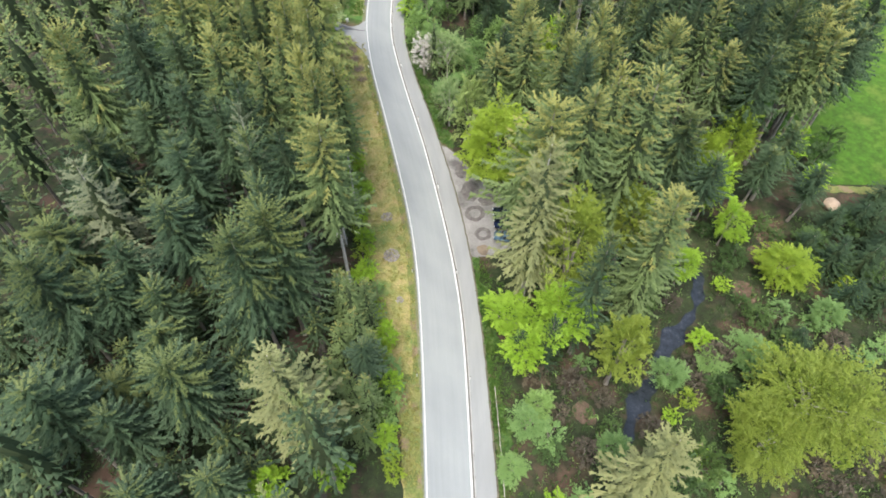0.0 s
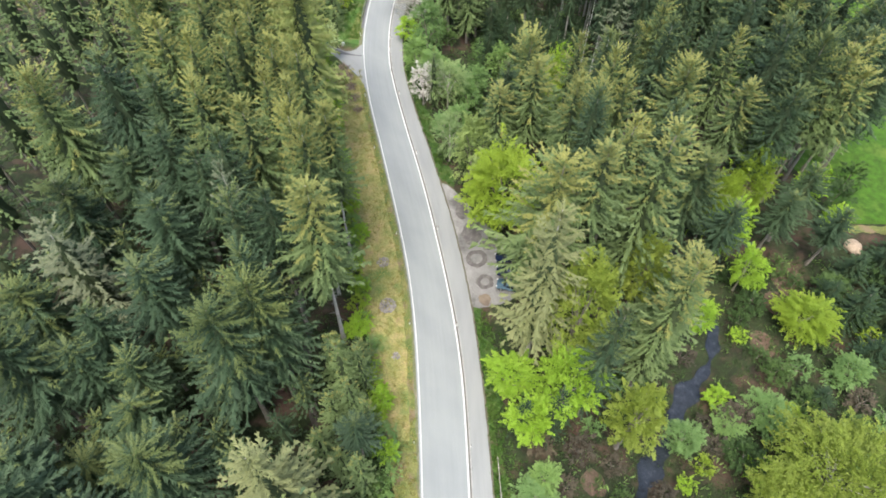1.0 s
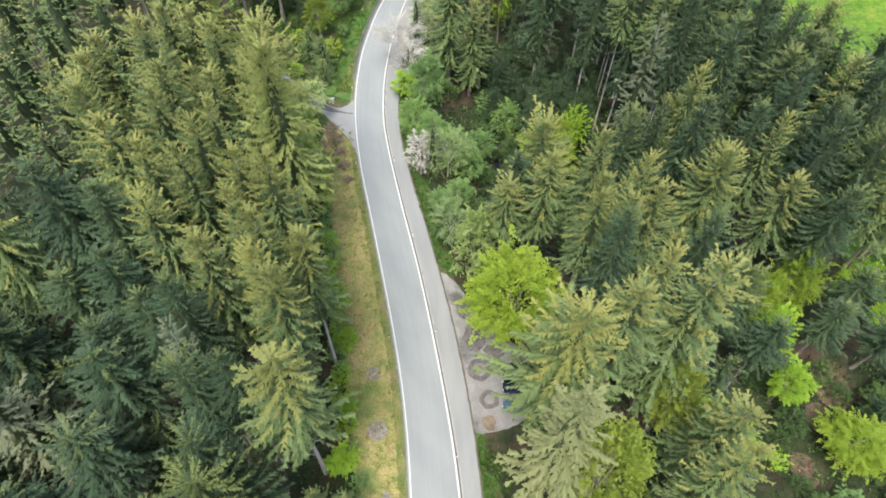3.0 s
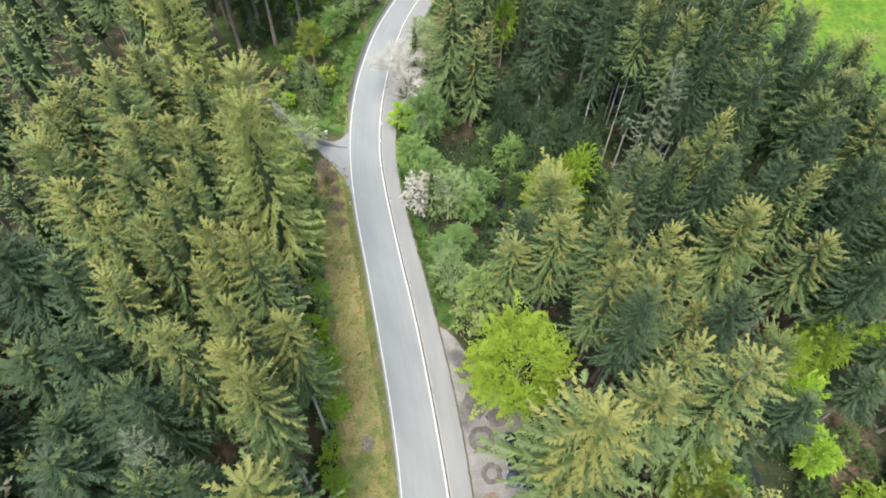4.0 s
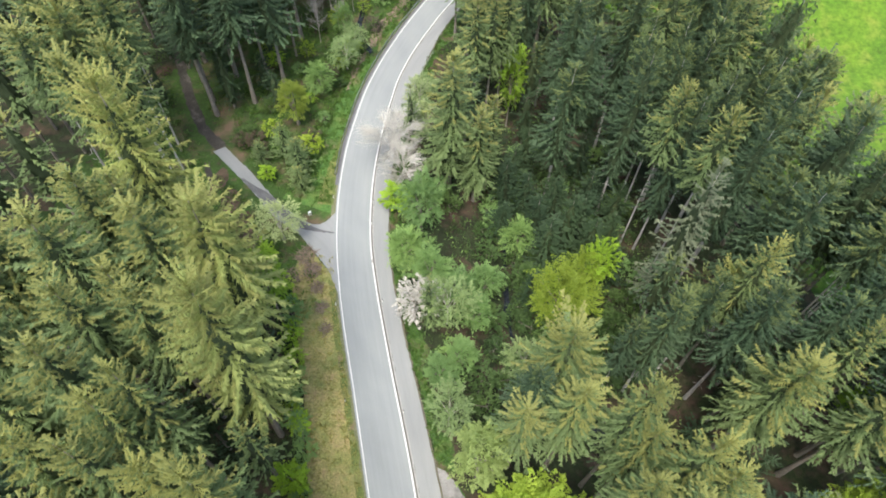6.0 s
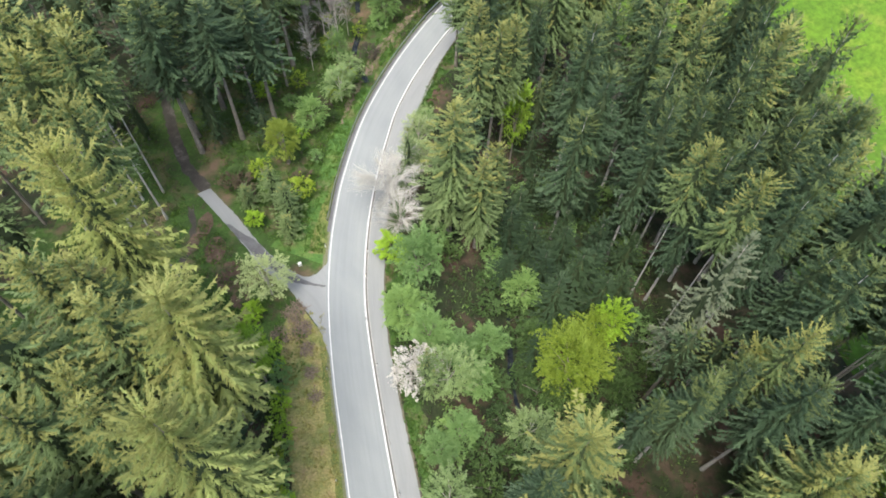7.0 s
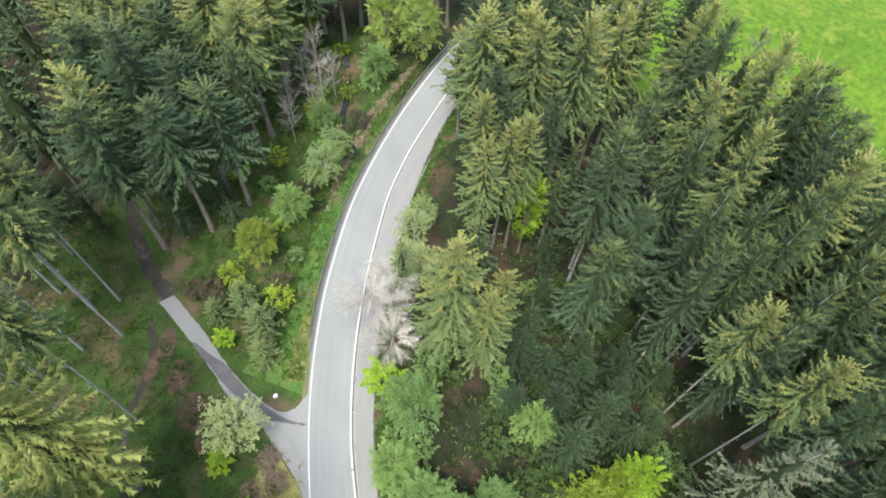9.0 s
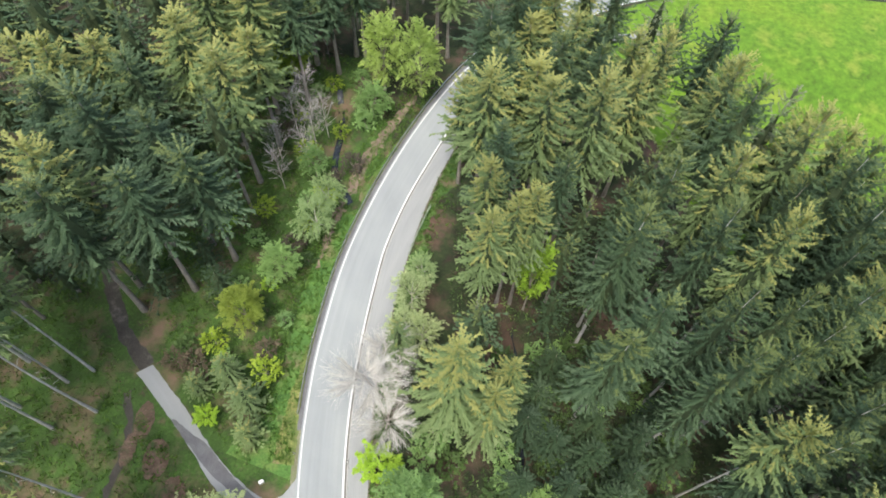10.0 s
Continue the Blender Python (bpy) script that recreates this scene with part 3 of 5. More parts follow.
# ---- trees ----
def kites(base, out, side, width):
    """Leaf sprays: one kite each from base, along out, side the way of its breadth."""
    n = len(base)
    v = np.empty((n, 4, 3))
    v[:, 0] = base
    v[:, 1] = base + out * 0.45 + side * width[:, None]
    v[:, 2] = base + out
    v[:, 3] = base + out * 0.45 - side * width[:, None]
    return v.reshape(-1, 3)


def spikes(base, out, along, width):
    """Needle sprays: one slim triangle each from base, its foot along the bough."""
    v = np.empty((len(base), 3, 3))
    v[:, 0] = base - along * width[:, None]
    v[:, 1] = base + along * width[:, None]
    v[:, 2] = base + out
    return v.reshape(-1, 3)


def spike_mesh(name, verts, tips, materials):
    """A mesh of triangles; tips tells which of them take the second material."""
    me = bpy.data.meshes.new(name)
    n = len(verts) // 3
    me.vertices.add(3 * n)
    me.vertices.foreach_set("co", verts.astype(np.float32).ravel())
    me.loops.add(3 * n)
    me.loops.foreach_set("vertex_index", np.arange(3 * n, dtype=np.int32))
    me.polygons.add(n)
    me.polygons.foreach_set("loop_start", np.arange(0, 3 * n, 3, dtype=np.int32))
    me.polygons.foreach_set("material_index", tips.astype(np.int32))
    me.update(calc_edges=True)
    for m in materials:
        me.materials.append(m)
    return me


def kite_mesh(name, verts, material):
    me = bpy.data.meshes.new(name)
    n = len(verts) // 4
    me.vertices.add(4 * n)
    me.vertices.foreach_set("co", verts.astype(np.float32).ravel())
    me.loops.add(4 * n)
    me.loops.foreach_set("vertex_index", np.arange(4 * n, dtype=np.int32))
    me.polygons.add(n)
    me.polygons.foreach_set("loop_start", np.arange(0, 4 * n, 4, dtype=np.int32))
    me.update(calc_edges=True)
    me.materials.append(material)
    return me


def unit(v):
    return v / np.maximum(np.linalg.norm(v, axis=-1, keepdims=True), 1e-9)


def tapered_trunk(rng, height, radius, lean=0.0, rings=8, sides=7):
    """Verts and faces of a trunk that tapers to its top."""
    verts, faces = [], []
    bend = rng.normal(0, 0.004 * height, 2)
    for k in range(rings):
        t = k / (rings - 1)
        r = radius * (1 - 0.93 * t) * (1 + 0.35 * math.exp(-t * 40))
        for s in range(sides):
            a = 2 * math.pi * s / sides
            verts.append((bend[0] * math.sin(3 * t) + lean * t + r * math.cos(a), bend[1] * math.sin(3 * t) + r * math.sin(a), t * height - 0.3 * (k == 0)))
    for k in range(rings - 1):
        for s in range(sides):
            q = (s + 1) % sides
            faces.append((k * sides + s, k * sides + q, (k + 1) * sides + q, (k + 1) * sides + s))
    faces.append(tuple((rings - 1) * sides + s for s in range(sides)))
    return verts, faces


def spruce_crown(rng, height, radius, clear, whorls, per, sprays, droop, density=1.0, blunt=0.75, young=1.2):
    """Boughs in loose whorls, drooping with turned-up ends, hung on both sides with needle sprays."""
    out, tips = [], []
    turn = rng.uniform(0, 6.28)
    up_axis = np.array([0, 0, 1.0])
    sway = rng.uniform(0, 6.28, 3)
    for k in range(whorls):
        count = per if k > 0.15 * whorls else per - 1
        turn += rng.uniform(0.5, 1.3)
        for b in range(count):
            if rng.random() > density:
                continue
            t = min(max((k + rng.uniform(-0.5, 0.5)) / whorls, 0.006), 1) ** 0.93
            az = turn + 6.283 * b / count + rng.normal(0, 0.3)
            # one side of a crown is fuller than another
            full = 1 + 0.14 * math.sin(az + sway[0] + 3 * t) + 0.1 * math.sin(2 * az + sway[1] + 9 * t)
            reach = radius * (0.1 + 0.93 * t ** (0.72 * blunt)) * (1 - 0.35 * max(0, t - 0.75) / 0.25) * full
            ln = reach * rng.choice([0.6, 0.88, 1.05, 1.25], p=[0.24, 0.36, 0.29, 0.11]) * rng.uniform(0.88, 1.12)
            up = 0.85 * (1 - t) ** 2.2 - droop * (0.3 + 0.7 * t) * rng.uniform(0.6, 1.4)
            d = np.array([math.cos(az), math.sin(az), 0.0])
            c = np.array([-d[1], d[0], 0.0])
            n = max(4, int(sprays * (0.35 + 0.65 * t) * (1.22 if t < 0.55 else 0.72)))
            s = np.linspace(0.1, 1.0, n) + rng.normal(0, 0.02, n)
            bow = up * s + 0.1 * np.sin(s * 3.1) + 0.6 * np.maximum(s - 0.62, 0) ** 1.4
            veer = rng.normal(0, 0.09) * s**2
            at = d * (ln * s)[:, None] + c * (ln * veer)[:, None] + up_axis * (z_at(t, height, clear) + ln * bow)[:, None]
            along = unit(np.gradient(at, axis=0))
            foot = np.full(n, 0.5 * ln / n + 0.018)
            # paler top boughs and outer ends: young shoots, and daylight painted into the colour
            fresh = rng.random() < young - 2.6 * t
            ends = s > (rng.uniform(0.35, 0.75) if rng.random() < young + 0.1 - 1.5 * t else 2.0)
            for sign in (-1, 1):
                size = (0.13 * ln * (1.15 - 0.72 * s) * np.minimum(1, s * 4) + 0.16) * rng.uniform(0.6, 1.4, n)
                way = unit(along * rng.uniform(0.45, 1.1, (n, 1)) + sign * c * rng.uniform(0.4, 0.9, (n, 1)) - up_axis * rng.uniform(0.1, 0.55, (n, 1)))
                out.append(spikes(at, way * size[:, None], along, foot * rng.uniform(0.7, 1.3, n)))
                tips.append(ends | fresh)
            # fringe hanging below the bough
            pick = slice(1, None, 2 if t > 0.4 else 3)
            way = unit(along[pick] * 0.6 - up_axis + rng.normal(0, 0.3, along[pick].shape))
            out.append(spikes(at[pick], way * (0.13 * ln + 0.25) * rng.uniform(0.6, 1.3, (len(way), 1)), unit(along[pick] + rng.normal(0, 0.2, along[pick].shape)), foot[pick] * 1.2))
            tips.append(np.zeros(len(at[pick]), bool))
            way = unit(along[-1] + up_axis * 0.1)[None]
            out.append(spikes(at[-1:] - way * 0.3, way * (0.08 * ln + 0.45), c[None], np.array([0.08])))
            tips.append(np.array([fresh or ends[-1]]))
    base = np.repeat([[0, 0, height * 0.945]], 6, 0)
    way = np.column_stack([rng.normal(0, 0.1, (6, 2)), np.full(6, 1.0)])
    ang = np.arange(6) * 0.52
    out.append(spikes(base, way * height * 0.055, np.column_stack([np.cos(ang), np.sin(ang), 0 * ang]), np.full(6, 0.16)))
    tips.append(np.full(6, True))
    # dark core round the trunk: blocks light and paints shade into the crown
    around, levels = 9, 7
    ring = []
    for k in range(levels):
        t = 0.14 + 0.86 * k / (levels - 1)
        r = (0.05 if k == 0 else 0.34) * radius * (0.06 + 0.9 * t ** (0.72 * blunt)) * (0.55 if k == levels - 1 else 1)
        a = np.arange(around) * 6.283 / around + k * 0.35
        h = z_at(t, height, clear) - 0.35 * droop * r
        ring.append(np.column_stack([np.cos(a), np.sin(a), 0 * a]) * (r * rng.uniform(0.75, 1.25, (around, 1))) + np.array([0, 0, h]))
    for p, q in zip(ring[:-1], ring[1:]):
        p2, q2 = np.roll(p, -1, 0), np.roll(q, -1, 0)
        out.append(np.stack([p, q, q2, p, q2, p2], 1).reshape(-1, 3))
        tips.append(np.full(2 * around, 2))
    return np.concatenate(out), np.concatenate(tips).astype(int)


def z_at(t, height, clear):
    """The height of a bough's foot, t from the tip to the lowest bough."""
    return height * (0.985 - t * (0.985 - clear))


def leafy_crown(rng, height, radius, base, leaves, size, sprays, cone=0.0):
    """A crown of arching leaf sprays that reach out from the limbs, with uneven lobes and gaps between them."""
    mid, half = (height + base) / 2, (height - base) / 2
    u = unit(rng.normal(size=(sprays, 3)) + np.array([0, 0, 0.4]))
    lobes = unit(rng.normal(size=(8, 3)) + np.array([0, 0, 0.25]))
    lobe = 0.7 + 0.36 * np.max(np.maximum(u @ lobes.T, 0) ** 5, axis=1) * rng.uniform(0.7, 1.25, sprays)
    start = u * (lobe * rng.uniform(0.35, 0.9, sprays) ** 0.8)[:, None]
    go = unit(u * np.array([1, 1, 0.7]) + rng.normal(0, 0.42, (sprays, 3)) + np.array([0, 0, 0.12])) * np.array([1, 1, 0.7])
    tip = start + go * rng.uniform(0.2, 0.46, (sprays, 1))
    for p in (tip, start):
        p[:, :2] *= 1 - cone * np.clip(p[:, 2:3] * 0.5 + 0.5, 0, 1)
    scale = np.array([radius, radius, half])
    tip, start = tip * scale, start * scale
    which = rng.integers(0, sprays, leaves)
    s = rng.uniform(0, 1, leaves) ** 0.7
    reach = (tip - start)[which]
    ln = np.linalg.norm(reach, axis=1)
    d = reach / ln[:, None]
    side = unit(np.cross(d, np.array([0.15, 0.1, 1.0])))
    over = np.cross(side, d)
    spread = 0.34 * ln * (1.05 - s) + 0.3 * size
    p = start[which] + reach * s[:, None]
    p = p + side * (spread * rng.uniform(-1, 1, leaves))[:, None] + over * (spread * rng.normal(0, 0.13, leaves) + 0.2 * ln * np.sin(s * 2.9) - 0.1 * ln * s)[:, None]
    p[:, 2] = np.maximum(p[:, 2] + mid, base * 0.5 + 0.15)
    # leaves between the sprays
    k = leaves * 16 // 100
    v = unit(rng.normal(size=(k, 3)) + np.array([0, 0, 0.3]))
    v = v * ((0.7 + 0.36 * np.max(np.maximum(v @ lobes.T, 0) ** 5, axis=1)) * rng.uniform(0.4, 1.0, k) ** 0.6)[:, None]
    v[:, :2] *= 1 - cone * np.clip(v[:, 2:3] * 0.5 + 0.5, 0, 1)
    p[:k] = v * scale + np.array([0, 0, mid])
    p[:k, 2] = np.maximum(p[:k, 2], base * 0.5 + 0.15)
    leaf = size * rng.uniform(0.6, 1.4, leaves)
    way = unit(d + side * rng.normal(0, 0.55, (leaves, 1)) + rng.normal(0, 0.25, (leaves, 3)) - np.array([0, 0, 0.15]))
    across = unit(np.cross(way, over + rng.normal(0, 0.35, (leaves, 3)) + np.array([0, 0, 0.6])))
    return spikes(p, way * leaf[:, None], across, 0.36 * leaf), (start + tip) / 2 + np.array([0, 0, mid])


def limbs(verts, faces, start, end, r0, r1, sides=5):
    """A slightly bowed limb added to verts and faces."""
    a, b = np.array(start, float), np.array(end, float)
    m = (a + b) / 2 + np.array([0, 0, 0.08 * np.linalg.norm(b - a)])
    d = unit(b - a)
    x = unit(np.cross(d, [0.3, 0.2, 1.0]))
    y = np.cross(d, x)
    first = len(verts)
    for q, r in ((a, r0), (m, (r0 + r1) / 2), (b, r1)):
        for s in range(sides):
            t = 2 * math.pi * s / sides
            verts.append(tuple(q + r * (x * math.cos(t) + y * math.sin(t))))
    for k in range(2):
        for s in range(sides):
            q = (s + 1) % sides
            faces.append((first + k * sides + s, first + k * sides + q, first + (k + 1) * sides + q, first + (k + 1) * sides + s))


def spruce(seed, clear=0.3, whorls=20, per=9, sprays=13, droop=0.4, needles=NEEDLES, bark=BARK, density=1.0, name="spruce", thick=0.3, blunt=0.75, young=1.0, radius=3.5):
    """A spruce 30 m high, standing at the origin."""
    rng = np.random.default_rng(seed)
    tree = new(name)
    v, f = tapered_trunk(rng, 29.6, thick)
    for k in range(14):
        z, az = rng.uniform(0.4 * clear, clear + 0.06) * 30, rng.uniform(0, 6.28)
        ln = rng.uniform(0.3, 0.9)
        limbs(v, f, (0, 0, z), (ln * math.cos(az), ln * math.sin(az), z - 0.25 * ln), 0.04, 0.015, 3)
    mesh_object("trunk", v, f, bark, tree, smooth=True)
    crown = new("crown", spike_mesh("crown", *spruce_crown(rng, 30, radius, clear, round(1.2 * whorls), per + 1, round(0.76 * sprays), droop, density, blunt, young), (needles, {NEEDLES: NEEDLE_TIPS, WARM_NEEDLES: WARM_TIPS, YELLOW_NEEDLES: WARM_TIPS}.get(needles, needles), SHADED_CORE)))
    crown.parent = tree
    return tree


def broadleaf(seed, leaf, bark, height, radius, base, leaves, size, lumps, cone=0.0, name="broadleaf_tree"):
    rng = np.random.default_rng(seed)
    tree = new(name)
    crown_verts, lump_at = leafy_crown(rng, height, radius, base, leaves, size, int(lumps * 1.7), cone)
    v, f = tapered_trunk(rng, height * 0.55, 0.016 * height + 0.05, 0, 4 if height < 6 else 8, 5 if height < 6 else 7)
    for q in lump_at[:: max(1, lumps // 2 if height < 6 else lumps // 4)]:
        limbs(v, f, (0, 0, max(0.3, min(0.5 * height, q[2] * 0.5))), q, 0.008 * height + 0.02, 0.015)
    mesh_object("trunk", v, f, bark, tree, smooth=True)
    crown = new("crown", spike_mesh("crown", crown_verts, np.zeros(len(crown_verts) // 3), (leaf,)))
    crown.parent = tree
    return tree


def bare_tree(seed, height, radius, name="bare_tree", limb_count=30, twigs=1500, bark=PALE_BARK, thick=0.13, rise=0.5, fine=1.0, twig=TWIG):
    """A leafless tree: trunk, limbs and many fine twigs."""
    rng = np.random.default_rng(seed)
    tree = new(name)
    v, f = tapered_trunk(rng, height * 0.9, thick)
    ends = []
    for k in range(limb_count):
        z = height * rng.uniform(0.25, 0.85)
        az = k * 2.4 + rng.normal(0, 0.3)
        ln = radius * rng.uniform(0.6, 1.0) * (1.2 - 0.6 * z / height)
        e = np.array([ln * math.cos(az), ln * math.sin(az), z + rng.uniform(0.5, 1.2) * rise * ln])
        limbs(v, f, (0, 0, z), e, 0.032 * fine, 0.01)
        ends.append((np.array([0, 0, z]), e))
    mesh_object("trunk", v, f, bark, tree, smooth=True)
    v, f = [], []
    for k in range(twigs):
        a, e = ends[rng.integers(len(ends))]
        p = a + (e - a) * rng.uniform(0.25, 1.0)
        q = p + unit(unit(e - a) + rng.normal(0, 0.5, 3) + np.array([0, 0, 0.25 * rise])) * rng.uniform(0.4, 1.3) * radius * 0.3
        limbs(v, f, p, q, 0.014, 0.006, 3)
    tagged(mesh_object("branchwork", v, f, twig, tree), "pale fine leafless twigs", kind="stuff")
    return tree


spruces = [spruce(11 + k, clear=c, whorls=w, per=n, sprays=s, droop=d, blunt=0.5 + 0.08 * (k % 4), young=0.45 + 0.5 * (k > 3), needles=WARM_NEEDLES if k > 3 else NEEDLES) for k, (c, w, n, s, d) in enumerate([
    (0.44, 20, 9, 20, 0.32), (0.5, 18, 9, 20, 0.42), (0.42, 21, 8, 20, 0.28), (0.52, 17, 10, 21, 0.36), (0.48, 19, 9, 20, 0.46), (0.45, 20, 9, 21, 0.38), (0.5, 18, 10, 20, 0.32), (0.4, 21, 8, 20, 0.42)])]
tall_spruces = [spruce(25 + k, clear=c, whorls=18, per=9, sprays=19, droop=0.38, bark=TRUNK_GREY, thick=0.18, blunt=0.55, needles=WARM_NEEDLES if k < 2 else NEEDLES) for k, c in enumerate((0.6, 0.66, 0.7))]
thin_spruces = [spruce(31 + k, clear=0.2 - 0.04 * k, whorls=24, per=8, sprays=18, droop=0.4, needles=PALE_NEEDLES if k == 0 else GREY_NEEDLES, bark=PALE_BARK, density=0.85 - 0.1 * k, thick=0.3 - 0.1 * k) for k in range(2)]
edge_spruces = [spruce(33 + k, clear=0.44, whorls=22, per=10, sprays=21, droop=0.36, bark=TRUNK_GREY, thick=0.22, blunt=0.55, needles=WARM_NEEDLES) for k in range(2)]
for s in edge_spruces:
    tagged(s, "tall yellow-green spruce with a grey lower trunk at the forest edge", "tree", "spruces of the forest")
broad_spruces = [spruce(37 + k, clear=c, whorls=25, per=11, sprays=30, droop=0.42, needles=(WARM_NEEDLES, WARM_NEEDLES, NEEDLES, YELLOW_NEEDLES)[k], blunt=0.58, young=0.9, radius=6.0, thick=0.4) for k, c in enumerate((0.14, 0.34, 0.36, 0.3))]
for k, s in enumerate(broad_spruces):
    tagged(s, ("broad yellow-green spruce with long boughs over the lay-by", "broad yellow-green spruce with long feathery boughs", "broad dark green spruce with long feathery boughs", "broad spruce covered in pale yellow young shoots")[k], "tree", "spruces of the forest")
low_spruces = [spruce(45 + k, clear=0.16, whorls=25, per=9, sprays=18, droop=0.4, blunt=0.6, young=0.75, needles=NEEDLES if k else WARM_NEEDLES) for k in range(2)]
for k, s in enumerate(low_spruces):
    tagged(s, "spruce with low boughs standing beside the stream" if k else "yellow-green spruce with low boughs beside the stream", "tree", "spruces of the forest")
mid_spruces = [spruce(85 + k, clear=0.3 + 0.05 * k, whorls=22, per=9, sprays=18, droop=0.42, blunt=0.62, young=0.7, needles=NEEDLES, bark=TRUNK_GREY, thick=0.24) for k in range(3)]
for s in mid_spruces:
    tagged(s, "tall spruce with a long crown and grey trunk above the valley", "tree", "spruces of the forest")
young_spruces = [spruce(41 + k, clear=0.04, whorls=16, per=8, sprays=10, droop=0.2, blunt=0.85, name="young_spruce", needles=DARK_NEEDLES if k else WARM_NEEDLES, young=0.5 - 0.5 * k) for k in range(2)]
for k, s in enumerate([*spruces, *tall_spruces]):
    tagged(s, "tall dark green spruce with drooping boughs" if k < 4 else "tall spruce with yellow-green shoots round its top" if k < 8 else "tall spruce with a long bare grey trunk", "tree", "spruces of the forest")
tagged(thin_spruces[0], "pale yellow-green thinning spruce with visible trunk", "tree", "spruces of the forest")
tagged(thin_spruces[1], "grey dying spruce with sparse boughs", "tree", "spruces of the forest")
for s in young_spruces:
    tagged(s, "young bushy green spruce at the forest edge", "tree", "young spruces")
rnd = random.Random(7)
FIRST = {}


def stand(ob, x, y, sx, sz):
    """One tree of the kind ob at x, y: the first use moves the tree itself, later ones copy it."""
    m = pose(x, y, lie(x, y) - 0.1, 0, 0, rnd.uniform(0, 360)) @ Matrix.Diagonal((sx, sx, sz, 1))
    if ob.name not in FIRST:
        FIRST[ob.name] = True
        ob.matrix_basis = m
        return ob
    saved = ob.scale.copy()
    ob.scale = (1, 1, 1)
    c = copy_thing(ob, m)
    ob.scale = saved
    return c


def spruce_kind(x, y):
    """Trees with long bare trunks stand round the clearing and in the open wood of the valley."""
    if x > 0 and y < 66 and not (x < 24 and y > 56):
        return rnd.choice(low_spruces)
    if -9 > x > np.interp(y, [34, 52, 76, 105], [-11, -16.5, -22, -28]) and 40 < y < 108:
        return rnd.choice(edge_spruces)
    if x < -33 and 108 < y < 137 or x > 17 and 100 < y < 140 and rnd.random() < (0.4 if y < 126 else 0.12):
        return rnd.choice(tall_spruces[:2] if x < 0 else tall_spruces)
    if -8 < x < 9 and 118 < y < 136:
        return low_spruces[0]
    if 10 < x < 46 and 94 < y < 150 and rnd.random() < 0.8:
        return rnd.choice(mid_spruces)
    if x > float(at_y(MEADOW_EDGE, min(y, 199))) - 6 and y > 112 and rnd.random() < 0.35:
        return thin_spruces[1]
    return rnd.choice(spruces[4:] if x < -9 and 60 < y < 138 and x > np.interp(y, [60, 76, 92], [-29, -38, -64]) or 10 < x < 26 and 44 < y < 100 and int(x * 10) % 5 < 3 or rnd.random() < (0.5 if y > 138 else 0.2 if y > 50 or x > 0 else 0) else spruces[:4])


def stand_spruce(kind, x, y, top, radius):
    h = top - lie(x, y)
    if x > 12 and y > 94:
        radius = 0.84 * radius
    if radius > 4.95 and kind in spruces:
        return stand(broad_spruces[1 if kind in spruces[4:] else 2], x, y, radius / 6, h / 30)
    return stand(kind, x, y, radius / 3.5, h / 30)


def joined_spruces(name, rows, label, materials, whorls=12, sprays=7):
    """Spruces at the rim of the wood, one object of stuff: rows of x, y, top, radius."""
    rng = np.random.default_rng(90)
    crowns = [spruce_crown(rng, 30, 3.5, 0.42 if whorls > 11 else 0.1, whorls, 7, sprays, 0.35, 1.0, 0.6, 0.7) for _ in range(5)]
    verts, tips = [], []
    for k, (x, y, top, r) in enumerate(rows):
        v, t = crowns[k % len(crowns)]
        a, h = rng.uniform(0, 6.28), top - lie(x, y)
        turn = np.array([[math.cos(a), math.sin(a), 0], [-math.sin(a), math.cos(a), 0], [0, 0, 1.0]])
        verts.append(v @ turn * np.array([r / 3.5, r / 3.5, h / 30]) + np.array([x, y, top - h]))
        tips.append(t)
        ang = np.arange(5) * 1.2566
        ring = np.column_stack([np.cos(ang), np.sin(ang), 0 * ang])
        foot = np.array([x, y, top - h - 0.2])
        verts.append(spikes(np.repeat(foot[None], 5, 0) + ring * 0.2, np.repeat([[0, 0, 0.96 * h]], 5, 0), np.cross(ring, [0, 0, 1.0]), np.full(5, 0.16)))
        tips.append(np.full(5, 3))
    ob = new(name, spike_mesh(name, np.concatenate(verts), np.concatenate(tips), (*materials, SHADED_CORE, BARK)))
    tagged(ob, label, "trees", kind="stuff")


WEST_STAND_A = [
    (-16.2, 25.9, 28.5, 5.0), (-29.2, 28.4, 21.1, 5.0), (-39.3, 30.5, 11.3, 5.0), (-9.4, 34.1, 15.1, 2.5),
    (-34.0, 35.8, 15.3, 4.0), (-34.4, 39.3, 18.6, 3.3), (-22.7, 39.8, 28.8, 5.0), (-40.5, 39.9, 19.7, 3.8),
    (-19.9, 43.3, 28.4, 5.0), (-38.8, 43.3, 22.7, 3.5), (-49.4, 47.3, 20.1, 5.0), (-34.0, 48.2, 23.4, 4.9),
    (-43.9, 51.4, 27.5, 5.0), (-14.2, 52.1, 33.2, 4.6), (-22.9, 52.3, 31.0, 3.1), (-19.2, 53.0, 31.5, 3.1),
    (-23.9, 55.3, 33.0, 3.1), (-33.2, 55.3, 26.6, 4.8), (-24.8, 59.0, 33.8, 3.1), (-28.5, 59.5, 30.5, 3.5),
]
